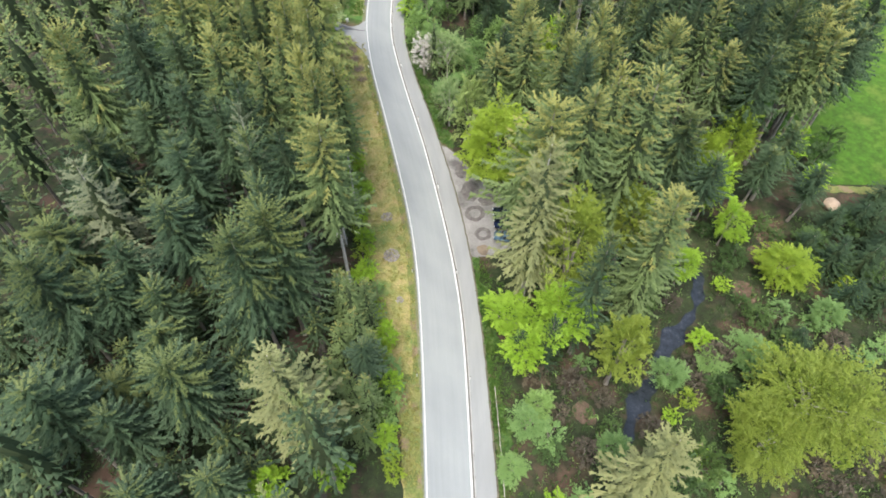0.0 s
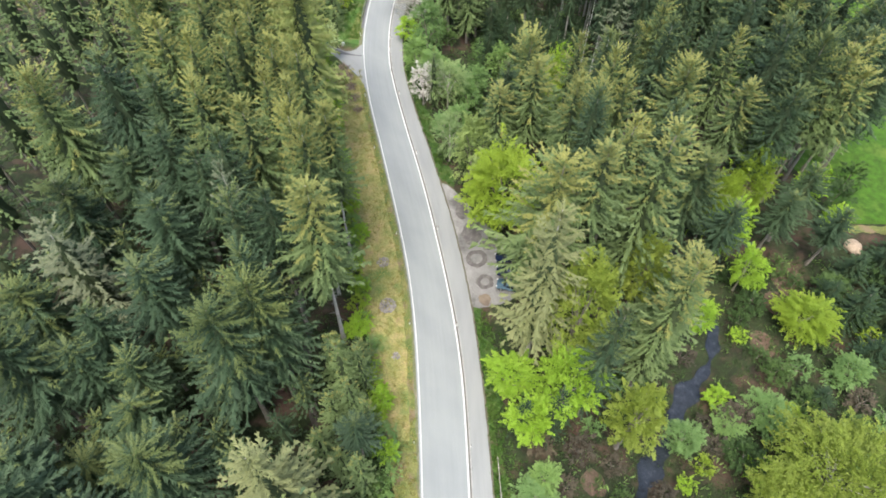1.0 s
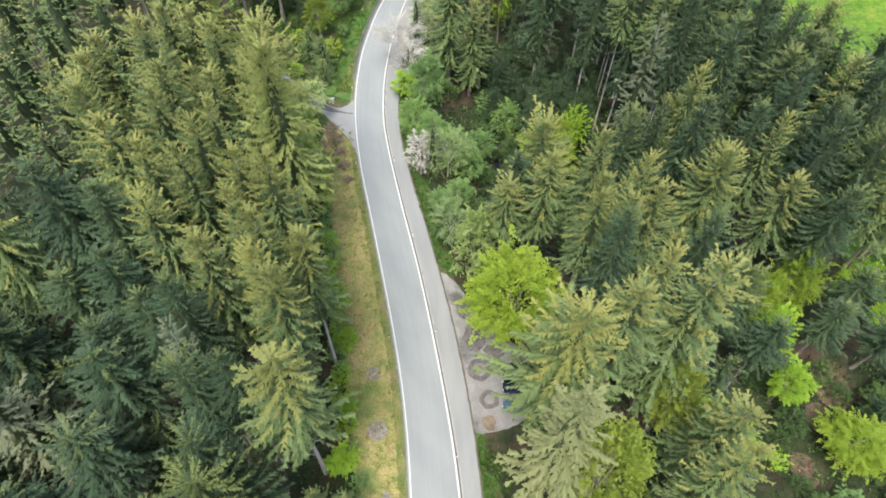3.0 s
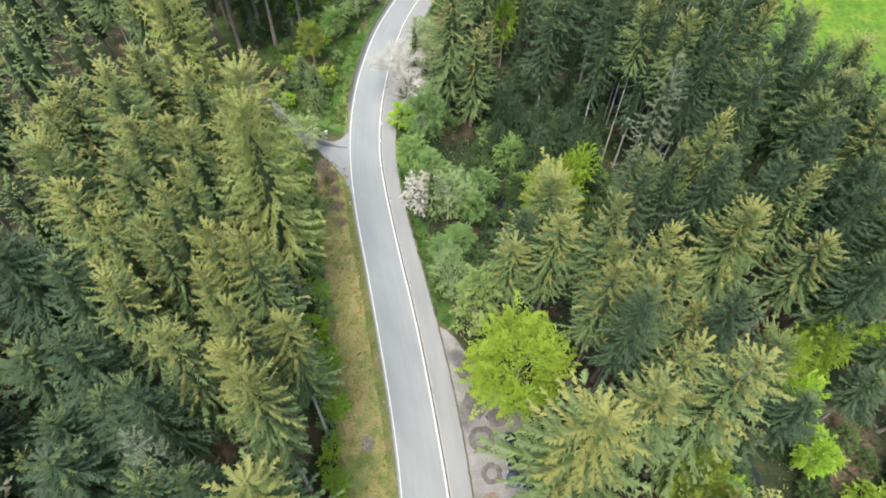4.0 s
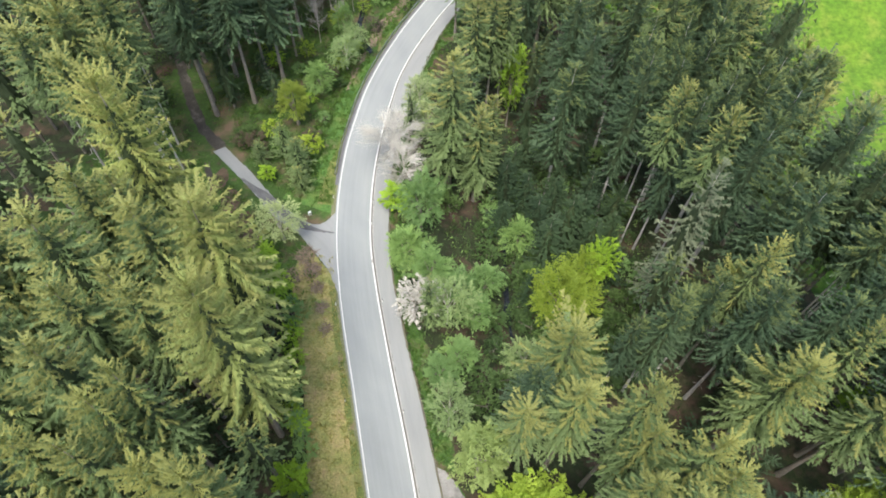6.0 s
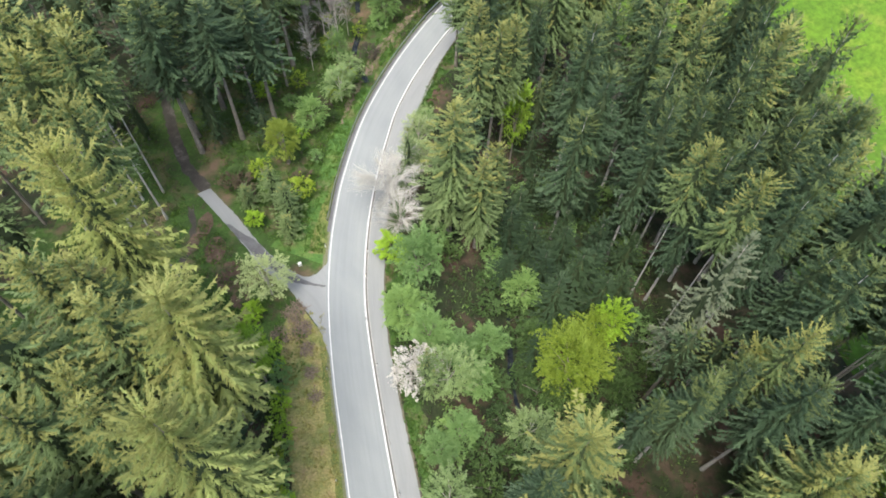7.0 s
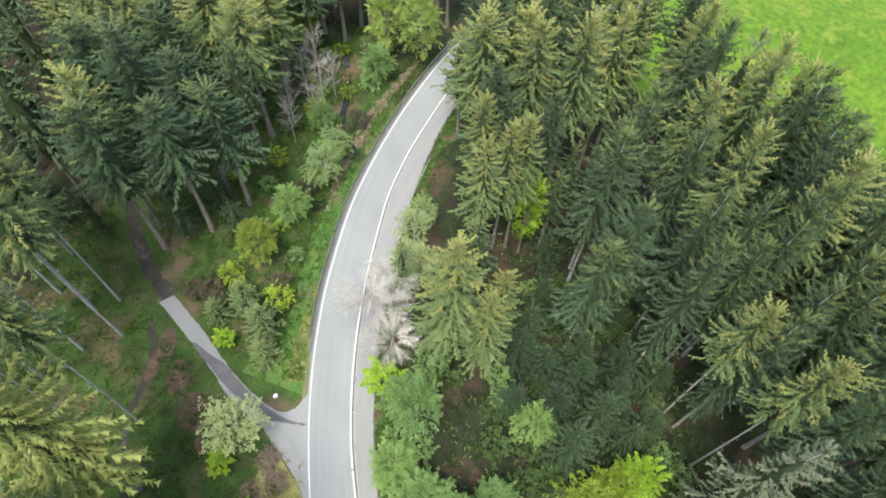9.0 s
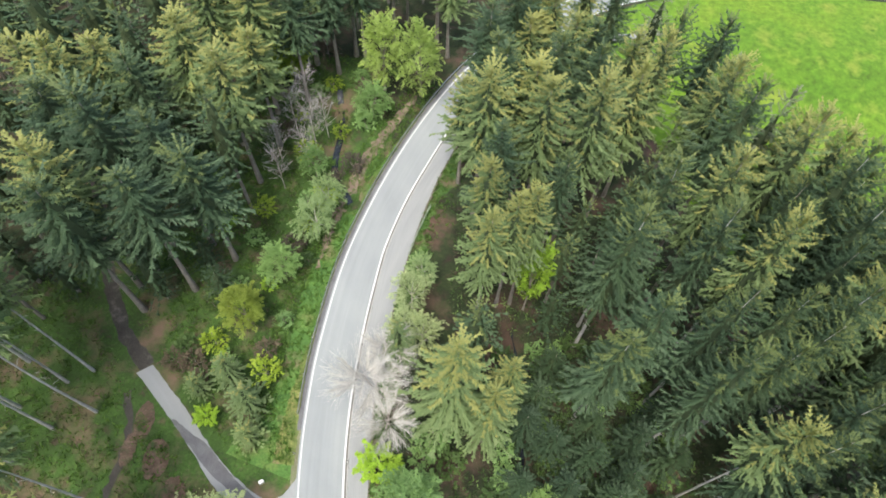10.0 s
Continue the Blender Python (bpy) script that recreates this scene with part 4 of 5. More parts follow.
WEST_STAND_B = [
    (-15.7, 59.7, 34.7, 3.3), (-46.9, 59.7, 24.5, 5.0), (-17.2, 61.3, 35.7, 3.1), (-23.0, 63.4, 34.4, 3.5),
    (-17.9, 65.4, 35.7, 3.1), (-35.1, 65.6, 28.5, 4.3), (-42.3, 66.7, 22.3, 4.6), (-14.6, 66.8, 30.8, 3.4),
    (-30.7, 69.7, 32.1, 3.5), (-22.0, 70.1, 33.4, 3.1), (-51.3, 70.7, 31.6, 5.0), (-37.0, 72.2, 30.9, 4.0),
    (-18.0, 72.3, 36.0, 3.1), (-21.1, 72.8, 36.1, 3.1), (-42.9, 73.2, 32.8, 4.4), (-27.6, 74.3, 35.0, 3.1),
    (-31.5, 74.5, 35.2, 3.1), (-26.6, 77.6, 35.5, 3.1), (-37.2, 79.1, 34.1, 4.3), (-25.2, 79.6, 36.5, 3.2),
]
WEST_STAND_C = [
    (-31.8, 81.3, 36.3, 3.9), (-42.4, 85.1, 33.0, 5.0), (-20.3, 85.9, 38.2, 5.0), (-33.1, 87.3, 34.7, 3.8),
    (-31.5, 91.4, 31.1, 3.3), (-44.8, 92.0, 31.9, 3.9), (-36.9, 93.5, 36.1, 4.3), (-43.9, 94.6, 32.7, 4.0),
    (-29.6, 96.3, 33.9, 3.8), (-24.5, 97.5, 33.3, 5.6), (-37.2, 100.8, 33.0, 4.0), (-34.3, 101.7, 31.8, 3.8),
    (-35.8, 109.2, 37.4, 5.6), (-38.2, 117.3, 35.3, 3.0), (-43.2, 128.4, 34.0, 3.5), (-41.1, 142.3, 29.2, 4.5),
    (-35.0, 145.6, 26.7, 4.5), (-42.5, 145.8, 30.6, 4.0), (-30.5, 150.6, 24.0, 4.4), (-39.9, 152.8, 30.4, 4.7),
]
WEST_STAND_D = [
    (-34.2, 153.0, 27.2, 3.7), (-42.8, 115.4, 34.5, 3.4), (-20.8, 46.4, 29.2, 3.1), (-35.7, 59.3, 24.5, 3.4), (-28.0, 88.1, 33.0, 3.5),
    (-35.5, 24.1, 17.8, 4.0), (-44.5, 29.0, 17.0, 4.4), (-47.5, 21.0, 17.0, 4.6), (-31.0, 16.5, 17.0, 4.0), (-24.5, 19.0, 14.0, 3.4),
]
EAST_STAND_A = [
    (18.8, 42.1, 26.5, 5.0), (11.9, 49.7, 32.8, 5.0), (13.5, 58.7, 30.6, 5.0), (19.0, 61.3, 30.5, 4.4),
    (27.1, 63.6, 31.7, 5.0), (22.6, 65.3, 31.3, 3.4), (18.8, 69.9, 31.5, 3.1), (20.0, 72.7, 30.3, 3.1),
    (37.9, 72.9, 17.1, 5.0), (30.5, 73.4, 26.7, 3.7), (17.2, 74.6, 28.8, 3.1), (23.6, 75.2, 29.3, 3.1),
    (28.5, 75.4, 20.7, 3.1), (21.7, 76.7, 32.3, 3.1), (18.7, 79.4, 26.4, 3.1), (18.1, 81.8, 30.9, 3.1),
    (8.2, 83.0, 20.6, 3.4), (13.1, 83.3, 25.4, 3.6), (45.5, 84.5, 20.9, 4.0), (53.1, 84.8, 29.2, 5.0),
]
EAST_STAND_B = [
    (48.7, 87.1, 29.4, 3.3), (36.9, 87.6, 22.5, 5.0), (12.7, 89.4, 25.1, 5.0), (44.2, 91.3, 25.6, 3.1),
    (42.0, 93.5, 25.1, 3.3), (35.0, 94.9, 25.0, 4.3), (26.0, 95.6, 21.9, 3.7), (46.5, 95.9, 29.9, 4.1),
    (27.9, 97.4, 20.1, 3.1), (30.9, 98.3, 21.5, 3.1), (39.8, 104.4, 30.6, 4.8), (38.5, 107.5, 28.5, 3.6),
    (30.7, 109.4, 27.7, 4.4), (35.9, 112.3, 31.9, 3.4), (46.9, 114.0, 31.3, 5.0), (32.9, 115.6, 29.8, 3.5),
    (40.4, 118.1, 32.7, 4.9), (31.3, 120.6, 28.9, 3.4), (29.2, 121.6, 28.2, 3.5), (4.4, 127.4, 17.5, 3.1),
]
EAST_STAND_C = [
    (25.9, 127.7, 29.5, 3.8), (0.2, 128.8, 26.0, 4.4), (30.5, 128.8, 28.0, 3.2), (6.4, 130.6, 17.2, 2.7),
    (17.3, 131.5, 22.3, 4.6), (19.1, 132.8, 28.1, 4.0), (31.1, 133.0, 30.6, 3.1), (27.0, 133.8, 29.1, 3.5),
    (38.6, 134.8, 33.7, 5.0), (30.7, 139.3, 32.8, 3.8), (18.3, 142.1, 28.3, 4.3), (27.2, 142.7, 29.0, 4.1),
    (3.7, 144.4, 23.8, 3.4), (19.1, 145.2, 26.8, 3.6), (6.6, 146.5, 24.3, 3.1), (8.7, 147.3, 24.5, 3.1),
    (22.7, 148.9, 28.3, 4.1), (29.1, 149.0, 29.5, 4.3), (3.6, 151.1, 23.9, 3.2), (35.9, 151.4, 33.7, 5.0),
]
EAST_STAND_D = [
    (4.7, 154.2, 26.7, 3.5), (30.9, 155.8, 32.8, 5.0), (15.9, 158.7, 29.8, 5.0), (10.0, 158.8, 28.9, 3.9),
    (3.2, 160.1, 29.0, 4.3), (9.2, 164.3, 26.3, 4.6), (27.3, 47.2, 27.7, 3.7),
    (9.3, 86.2, 22.7, 3.0), (33.8, 101.1, 19.3, 2.8), (37.4, 138.4, 30.2, 3.4), (32.5, 141.9, 31.1, 3.4), (12.6, 152.6, 23.4, 3.2),
    (23.1, 96.3, 14.5, 2.6), (22.8, 20.5, 22.6, 4.9), (34.8, 99.5, 26.2, 3.2), (44.5, 133.3, 36.1, 4.4), (39.5, 141.7, 32.6, 4.0),
    (38.7, 146.6, 34.3, 4.2), (36.1, 147.4, 28.0, 3.4), (35.2, 132.5, 32.8, 3.8), (30.7, 161.0, 31.0, 4.4), (47.1, 138.6, 27.0, 4.2), (50.0, 135.4, 25.0, 4.2), (48.8, 131.4, 26.5, 4.3),
    (44.4, 141.2, 28.0, 4.0), (52.0, 130.0, 24.0, 4.2), (48.4, 127.4, 27.0, 4.2), (53.4, 124.6, 25.0, 4.4),
]
STANDS = [WEST_STAND_A, WEST_STAND_B, WEST_STAND_C, WEST_STAND_D, EAST_STAND_A, EAST_STAND_B, EAST_STAND_C, EAST_STAND_D]
PALE = {(-16.2, 25.9): 0, (-43.9, 51.4): 1, (11.9, 49.7): 0, (22.8, 20.5): 0, (-23.9, 55.3): 1, (30.7, 109.4): 1}
BROAD = {(13.5, 58.7): (0, 6.9), (-35.8, 109.2): (3, 5.6), (-24.5, 97.5): (3, 6.2), (-20.3, 85.9): (3, 5.2)}
SLIM = {(18.8, 42.1): 3.0}
placed = []
for group in STANDS:
    for x, y, top, r in group:
        kind = thin_spruces[PALE[x, y]] if (x, y) in PALE else spruce_kind(x, y)
        if (x, y) in BROAD:
            kind, wide = BROAD[x, y]
            stand(broad_spruces[kind], x, y, wide / 6, (top - lie(x, y)) / 30)
        else:
            stand_spruce(kind, x, y, top, SLIM.get((x, y), r))
        placed.append((x, y))
# single spruces at the edges of the forest
for x, y, top, r in [(31.0, 53.4, 21.0, 4.6), (58.3, 85.1, 27.0, 4.2), (61.5, 90.5, 26.0, 4.0), (55.4, 100.2, 28.0, 4.2), (50.0, 104.0, 29.0, 4.2), (58.2, 95.3, 26.5, 4.0), (51.0, 93.0, 27.0, 4.0), (50.0, 110.0, 29.5, 4.0), (46.5, 122.0, 28.0, 4.0), (43.0, 128.0, 29.0, 4.2), (-46.0, 38.4, 25.0, 5.2), (-40.5, 24.0, 24.0, 4.8), (-46.6, 161.0, 30.0, 4.4), (10.9, 178.3, 22.0, 3.8), (18.5, 177.0, 22.0, 3.8), (23.0, 173.0, 24.0, 3.8), (28.1, 174.0, 26.0, 3.6), (21.7, 164.2, 27.0, 4.6), (33.2, 166.0, 27.0, 4.6), (12.4, 168.5, 27.0, 4.4), (17.3, 168.0, 26.0, 4.2), (25.2, 168.6, 28.0, 4.4), (15.0, 174.5, 25.0, 4.2), (21.0, 180.0, 26.0, 4.2), (27.5, 180.5, 27.0, 4.2), (33.5, 172.5, 27.0, 4.4), (-43.7, 164.7, 27.0, 4.8), (-35.1, 169.2, 27.0, 4.8), (-29.0, 178.5, 26.0, 4.6), (-34.5, 178.0, 27.0, 4.6), (-39.1, 162.2, 27.0, 4.6), (-46.6, 156.4, 28.0, 4.8), (-52.6, 164.2, 27.0, 4.8), (-24.0, 190.0, 25.0, 4.4), (-17.5, 192.5, 25.0, 4.4), (-11.0, 195.0, 24.0, 4.4), (-3.5, 197.0, 24.0, 4.4), (4.6, 169.3, 26.0, 4.2), (9.0, 174.0, 25.0, 4.2), (13.0, 181.0, 23.0, 4.0), (18.5, 186.0, 22.0, 4.2), (37.0, 159.0, 29.0, 4.6), (41.5, 153.0, 29.0, 4.6), (5.4, 166.2, 27.0, 4.4), (0.8, 165.6, 22.0, 3.4), (3.6, 172.5, 28.0, 4.2), (7.3, 177.0, 28.0, 4.2), (11.5, 182.5, 27.0, 4.0), (-1.5, 193.0, 20.0, 3.8), (-27.5, 171.5, 23.0, 4.2), (-29.5, 164.5, 26.0, 4.4), (-24.5, 181.5, 23.0, 4.0), (-30.5, 186.0, 27.0, 4.4), (-20.0, 188.0, 24.0, 4.2), (-15.5, 190.0, 23.0, 4.0), (70.0, 101.0, 26.0, 4.8), (76.0, 108.0, 25.0, 4.8), (73.5, 97.0, 24.0, 4.6), (80.0, 113.0, 25.0, 4.8), (66.0, 103.5, 26.0, 4.6), (71.0, 91.5, 22.0, 4.4)]:
    stand_spruce(spruce_kind(x, y), x, y, top, r)
    placed.append((x, y))
for x, y, top, r in [(-47.6, 126.1, 34.0, 3.5), (-45.2, 133.6, 33.0, 3.3), (-48.0, 132.0, 33.0, 3.4), (-52.8, 128.7, 33.0, 3.8), (-53.7, 134.5, 33.0, 4.0), (-51.1, 122.0, 33.0, 3.8), (44.9, 143.8, 28.0, 4.2), (47.6, 136.5, 28.0, 4.2), (40.6, 127.8, 28.0, 4.2), (42.4, 150.0, 28.0, 4.2), (40.0, 144.0, 28.0, 4.0), (48.1, 128.5, 28.0, 4.2), (52.0, 112.5, 28.0, 4.2), (55.3, 88.0, 27.0, 4.2), (49.9, 80.0, 24.0, 3.8), (47.0, 101.0, 28.0, 4.2), (34.4, 131.0, 28.0, 4.0), (38.8, 157.0, 27.0, 4.0), (35.7, 124.1, 28.0, 4.0), (40.5, 124.3, 28.0, 4.0), (32.0, 165.0, 27.0, 4.2), (66.0, 86.5, 23.0, 4.0), (66.0, 94.0, 24.0, 4.0), (52.5, 71.5, 11.0, 3.4), (57.0, 76.0, 12.0, 3.6), (42.0, 67.5, 13.0, 3.6), (62.0, 71.0, 8.0, 3.2), (64.2, 90.5, 25.0, 4.6), (68.0, 97.0, 26.0, 4.6), (72.0, 104.0, 26.0, 4.8), (60.5, 101.5, 27.0, 4.6), (64.5, 109.0, 27.0, 4.6), (56.0, 106.0, 28.0, 4.6), (57.5, 114.5, 27.0, 4.6), (51.3, 119.0, 27.0, 4.4), (54.5, 123.0, 26.0, 4.4), (50.5, 130.0, 26.0, 4.4), (61.0, 84.0, 24.0, 4.2), (47.0, 140.0, 27.0, 4.4), (46.0, 147.5, 27.0, 4.4)]:
    stand_spruce(spruce_kind(x, y), x, y, top, r)
    placed.append((x, y))
# the outer row along the meadow
y = 92.0
while y < 150:
    x = float(at_y(MEADOW_EDGE, y)) - rnd.uniform(1.5, 7.5)
    if min((x - a) ** 2 + (y - b) ** 2 for a, b in placed) > 2.6**2:
        stand_spruce(spruce_kind(x, y), x, y, rnd.uniform(23, 30), rnd.uniform(4.2, 5.2))
        placed.append((x, y))
    y += 2.3
# thinning pale spruces
for x, y, top, r in [(-46.9, 59.6, 24.6, 2.6)]:
    stand_spruce(thin_spruces[int(x != 12.4)], x, y, top, r)
    placed.append((x, y))
# young spruces by the road and in the clearing
for x, y, top, r in [(-2.2, 101.7, 13.7, 2.0), (-24.1, 129.4, 8.2, 2.8), (-27.2, 133.2, 7.5, 2.5), (-23.6, 125.6, 6.0, 2.2), (-31.0, 131.5, 5.0, 2.0), (13.9, 38.2, 14.3, 2.0), (15.2, 115.5, 8.0, 4.4), (18.8, 119.5, 8.5, 4.4), (-6.3, 136.0, 14.0, 2.4), (-12.0, 42.1, 18.2, 2.5), (-13.6, 44.6, 15.0, 2.6), (-10.2, 43.6, 14.0, 2.2), (-11.0, 39.6, 13.5, 2.4), (-13.2, 38.4, 12.0, 2.3), (-9.2, 38.4, 10.5, 2.0), (-9.1, 30.9, 13.1, 2.4), (-11.6, 32.6, 10.0, 2.4), (-11.8, 28.4, 9.0, 2.3), (-9.6, 27.2, 8.0, 2.0), (-14.6, 35.0, 9.0, 2.6), (-13.6, 46.8, 11.0, 2.5), (-10.6, 47.0, 9.0, 2.2), (54.2, 45.4, -0.7, 2.3), (10.3, 38.5, 10.5, 1.9), (14.0, 121.0, 6.0, 3.6), (12.8, 126.5, 5.0, 3.4), (17.2, 125.0, 6.0, 3.6), (21.5, 122.5, 5.5, 3.6), (25.5, 119.0, 5.0, 3.4), (25.0, 113.0, 4.5, 3.4), (27.5, 125.0, 5.0, 3.4), (21.0, 111.0, 3.5, 3.0), (13.0, 109.5, 3.0, 2.8), (9.5, 128.5, 5.5, 3.2), (11.0, 132.0, 5.0, 3.2), (23.0, 136.0, 5.0, 3.2), (13.4, 136.5, 5.0, 3.2), (23.0, 127.0, 5.5, 3.6), (9.0, 121.7, 3.5, 2.8), (8.0, 135.0, 6.0, 2.8), (18.0, 128.8, 5.0, 3.2), (26.5, 131.0, 5.0, 3.2), (22.0, 116.5, 7.0, 3.8), (65.9, 66.7, 2.5, 3.2), (71.1, 68.0, 2.5, 3.2), (60.6, 62.2, 1.5, 2.8), (64.1, 59.7, 3.0, 3.2), (68.6, 58.6, 3.0, 3.4), (63.9, 52.2, 2.0, 3.2), (69.5, 52.5, 2.5, 3.4), (72.5, 62.0, 3.0, 3.2), (75.0, 71.5, 2.5, 3.4), (79.0, 73.5, 3.0, 3.4), (80.5, 68.0, 4.0, 3.6), (76.5, 64.5, 3.5, 3.4), (82.5, 61.0, 4.0, 3.6), (78.0, 57.0, 3.5, 3.4), (85.0, 72.0, 4.5, 3.6), (86.0, 66.0, 4.5, 3.6), (73.0, 67.0, 2.5, 3.2), (88.5, 76.0, 4.0, 3.4)]:
    stand_spruce(young_spruces[int(x > 0)], x, y, top, r)
    placed.append((x, y))

# the rest of the forest, between and behind the tall ones
def forest_free(x, y):
    """Whether more spruces stand at x, y."""
    if abs(x) > 58 + 0.26 * y:
        return False
    if y < 186:
        west = at_y(LEFT_LINE, y)
        if west - 9.5 < x < at_y(PATH_EDGE, y) + 9:
            return False
    if x < -9:
        if y < 24:
            return True
        if 104 < y < 140 and x > -53:
            return False
        if 140 <= y < 186 and x > -29:
            return False
        return True
    if y > 186:
        return y > 194 and x < min(10, float(at_y(LEFT_LINE, min(y, 203))) - 9)
    if x > at_y(MEADOW_EDGE, y) - 4:
        return False
    if y < 62:
        return False
    if 90 < y < 127 and x < 26 or 104 < y < 142 and 7 < x < 17 or y < 84 and (x < 15 or x > 40):
        return False
    return away(STREAM[::3], np.array([x]), np.array([y]))[0] > 4


rim = []
tries = [(i * 5.0 + 2.5 * (j % 2) + rnd.uniform(-1.3, 1.3), j * 4.4 + rnd.uniform(-1.3, 1.3)) for j in range(1, 56) for i in range(-24, 18)]
for x, y in tries:
    inner = x < 0 and x > -58 and 22 < y < 108 or x > 0 and 60 < y < 178
    if forest_free(x, y) and min((x - a) ** 2 + (y - b) ** 2 for a, b in placed) > (3.9 if inner else 5.4) ** 2:
        if x > 0:
            top = lie(x, y) + (rnd.uniform(12, 18) if y < 94 else rnd.uniform(17, 25))
        else:
            top = np.interp(y, [22, 45, 70, 108], [8, 14, 19, 20]) + rnd.uniform(-3, 3) if inner else rnd.uniform(25, 32)
        placed.append((x, y))
        rim.append((x, y, float(top), rnd.uniform(2.7, 3.7) if inner else rnd.uniform(3.4, 4.4)))
# smaller dark spruces that close the wood below the tall ones
low = []
for k in range(900):
    x, y = rnd.uniform(-64, 46), rnd.uniform(10, 178)
    if not forest_free(x, y) and not (x < -15 and 12 < y < 106):
        continue
    if x > 0 and 94 < y < 142 or x < -30 and 104 < y < 142 or x < 0 and x > np.interp(y, [20, 34, 52, 76, 105], [-13, -15, -17, -22, -28]) or any((x - a) ** 2 + (y - b) ** 2 < 3.9**2 for a, b, _, _ in low) or min((x - a) ** 2 + (y - b) ** 2 for a, b in placed) < 2.6**2:
        continue
    low.append((x, y, lie(x, y) + rnd.uniform(6, 14.5), rnd.uniform(1.9, 2.9)))
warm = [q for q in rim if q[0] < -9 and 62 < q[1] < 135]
# low ones take darker needles: the shade between tall trees, painted in
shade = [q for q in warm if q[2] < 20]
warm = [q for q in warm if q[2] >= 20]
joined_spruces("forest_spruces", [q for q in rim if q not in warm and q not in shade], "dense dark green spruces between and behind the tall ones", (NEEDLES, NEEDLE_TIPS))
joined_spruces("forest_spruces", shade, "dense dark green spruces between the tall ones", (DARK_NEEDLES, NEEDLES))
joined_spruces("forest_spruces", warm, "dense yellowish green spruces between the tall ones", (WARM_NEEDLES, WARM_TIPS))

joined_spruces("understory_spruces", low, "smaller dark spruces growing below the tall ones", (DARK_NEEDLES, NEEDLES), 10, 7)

beech = broadleaf(51, BEECH, BARK, 17.6, 6.6, 0.8, 24000, 0.26, 210)
tagged(beech, "large fresh yellow-green beech beside the lay-by", "tree")
lime = broadleaf(52, LIME, BARK, 16, 4.6, 2, 9500, 0.255, 90)
tagged(lime, "bright lime-green broadleaf tree in fresh leaf", "tree", "bright broadleaf trees")
golden = broadleaf(53, GOLDEN, BARK, 20, 4.4, 3, 9500, 0.24, 110, 0.3)
tagged(golden, "golden green tree in young leaf among spruces", "tree", "golden broadleaf trees")
olive = broadleaf(76, OLIVE, BARK, 14, 5.4, 0.6, 13000, 0.22, 170)
tagged(olive, "olive green broadleaf tree beside the stream", "tree")
silver = broadleaf(54, SILVER, PALE_BARK, 8, 3.6, 0.4, 8000, 0.155, 90)
tagged(silver, "pale silvery willow bush", "shrub", "pale willow bushes")
soft = broadleaf(55, SOFT, BARK, 10, 3.6, 0.6, 10000, 0.155, 110, 0.3)
tagged(soft, "soft green broadleaf tree near the path", "tree", "soft green trees")
dark_bush = broadleaf(56, SHADE, BARK, 5, 3.0, 0.2, 2200, 0.28, 40)
tagged(dark_bush, "dark green undergrowth bush", "shrub", "undergrowth bushes")
lime_bush = broadleaf(57, LIME, BARK, 4, 2.2, 0.2, 2200, 0.26, 40)
tagged(lime_bush, "bright lime-green bush at the forest edge", "shrub", "bright bushes")
blossom = broadleaf(58, BLOSSOM, PALE_BARK, 9, 2.6, 1, 3600, 0.16, 60)
tagged(blossom, "wild cherry bush with white blossom beside the path", "shrub")


SHRUBS = []
for seed, leaf, tone in [(63, SOFT, "soft green"), (64, SHADE, "dark green"), (65, SHADE, "dense dark green"), (66, SOFT, "pale green"), (67, LIME, "bright lime-green"), (68, SOFT, "fresh green"), (69, BEECH, "yellow-green"), (70, BROWN_TWIGS, "brown leafless"), (71, BROWN_TWIGS, "bare brown")]:
    s = broadleaf(seed, leaf, BARK, 3.2, 2.0, 0.1, 640, 0.26, 32, name="shrub")
    SHRUBS.append(tagged(s, tone + " shrub at the forest edge", "shrub", "shrubs of the valley"))


def put(kind, height, radius, rows, wide=1.0):
    """Trees of one kind at rows of x, y, top, radius."""
    for x, y, top, r in rows:
        stand(kind, x, y, r * wide / radius, (top - lie(x, y)) / height)


put(beech, 17.6, 6.6, [(9.4, 72.6, 17.6, 6.9), (44.3, 76.3, 10.7, 3.6), (49.6, 78.2, 13.6, 3.9), (55.8, 58.2, 0.9, 4.7), (-27.1, 186.0, 11.0, 3.6)])
put(olive, 14, 5.4, [(16.9, 106.8, 6.2, 5.4), (20.0, 110.4, 6.2, 3.4)])
put(lime, 16, 4.6, [(22.3, 111.8, 7.6, 3.0), (15.2, 41.6, 14.7, 4.6), (9.0, 44.2, 8.9, 3.5), (11.0, 38.0, 9.8, 3.2), (62.3, 81.4, 6.5, 3.0), (67.4, 77.6, 0.5, 2.6), (10.8, 146.8, 13.8, 2.8), (-22.9, 102.2, 18.6, 3.0), (34.0, 60.0, 5.0, 3.4), (56.0, 92.0, 4.0, 3.2), (45.5, 71.0, 9.0, 3.4), (48.0, 65.5, 4.5, 3.0), (38.5, 57.0, 3.5, 2.8)])
put(golden, 20, 4.4, [(17.2, 48.6, 26.4, 4.6), (24.2, 38.6, 13.6, 4.0), (28.9, 60.4, 14.6, 3.6), (-26.5, 140.8, 9.7, 3.2), (31.4, 58.0, 10.0, 3.0)], 1.15)
willow = broadleaf(75, GOLDEN, PALE_BARK, 17, 8.6, 0.4, 27000, 0.28, 330)
tagged(willow, "huge spreading yellow-green broadleaf tree in young leaf", "tree", "golden broadleaf trees")
put(willow, 17, 8.6, [(50.0, 33.2, 10.4, 8.4), (42.8, 28.6, 5.6, 5.6)])
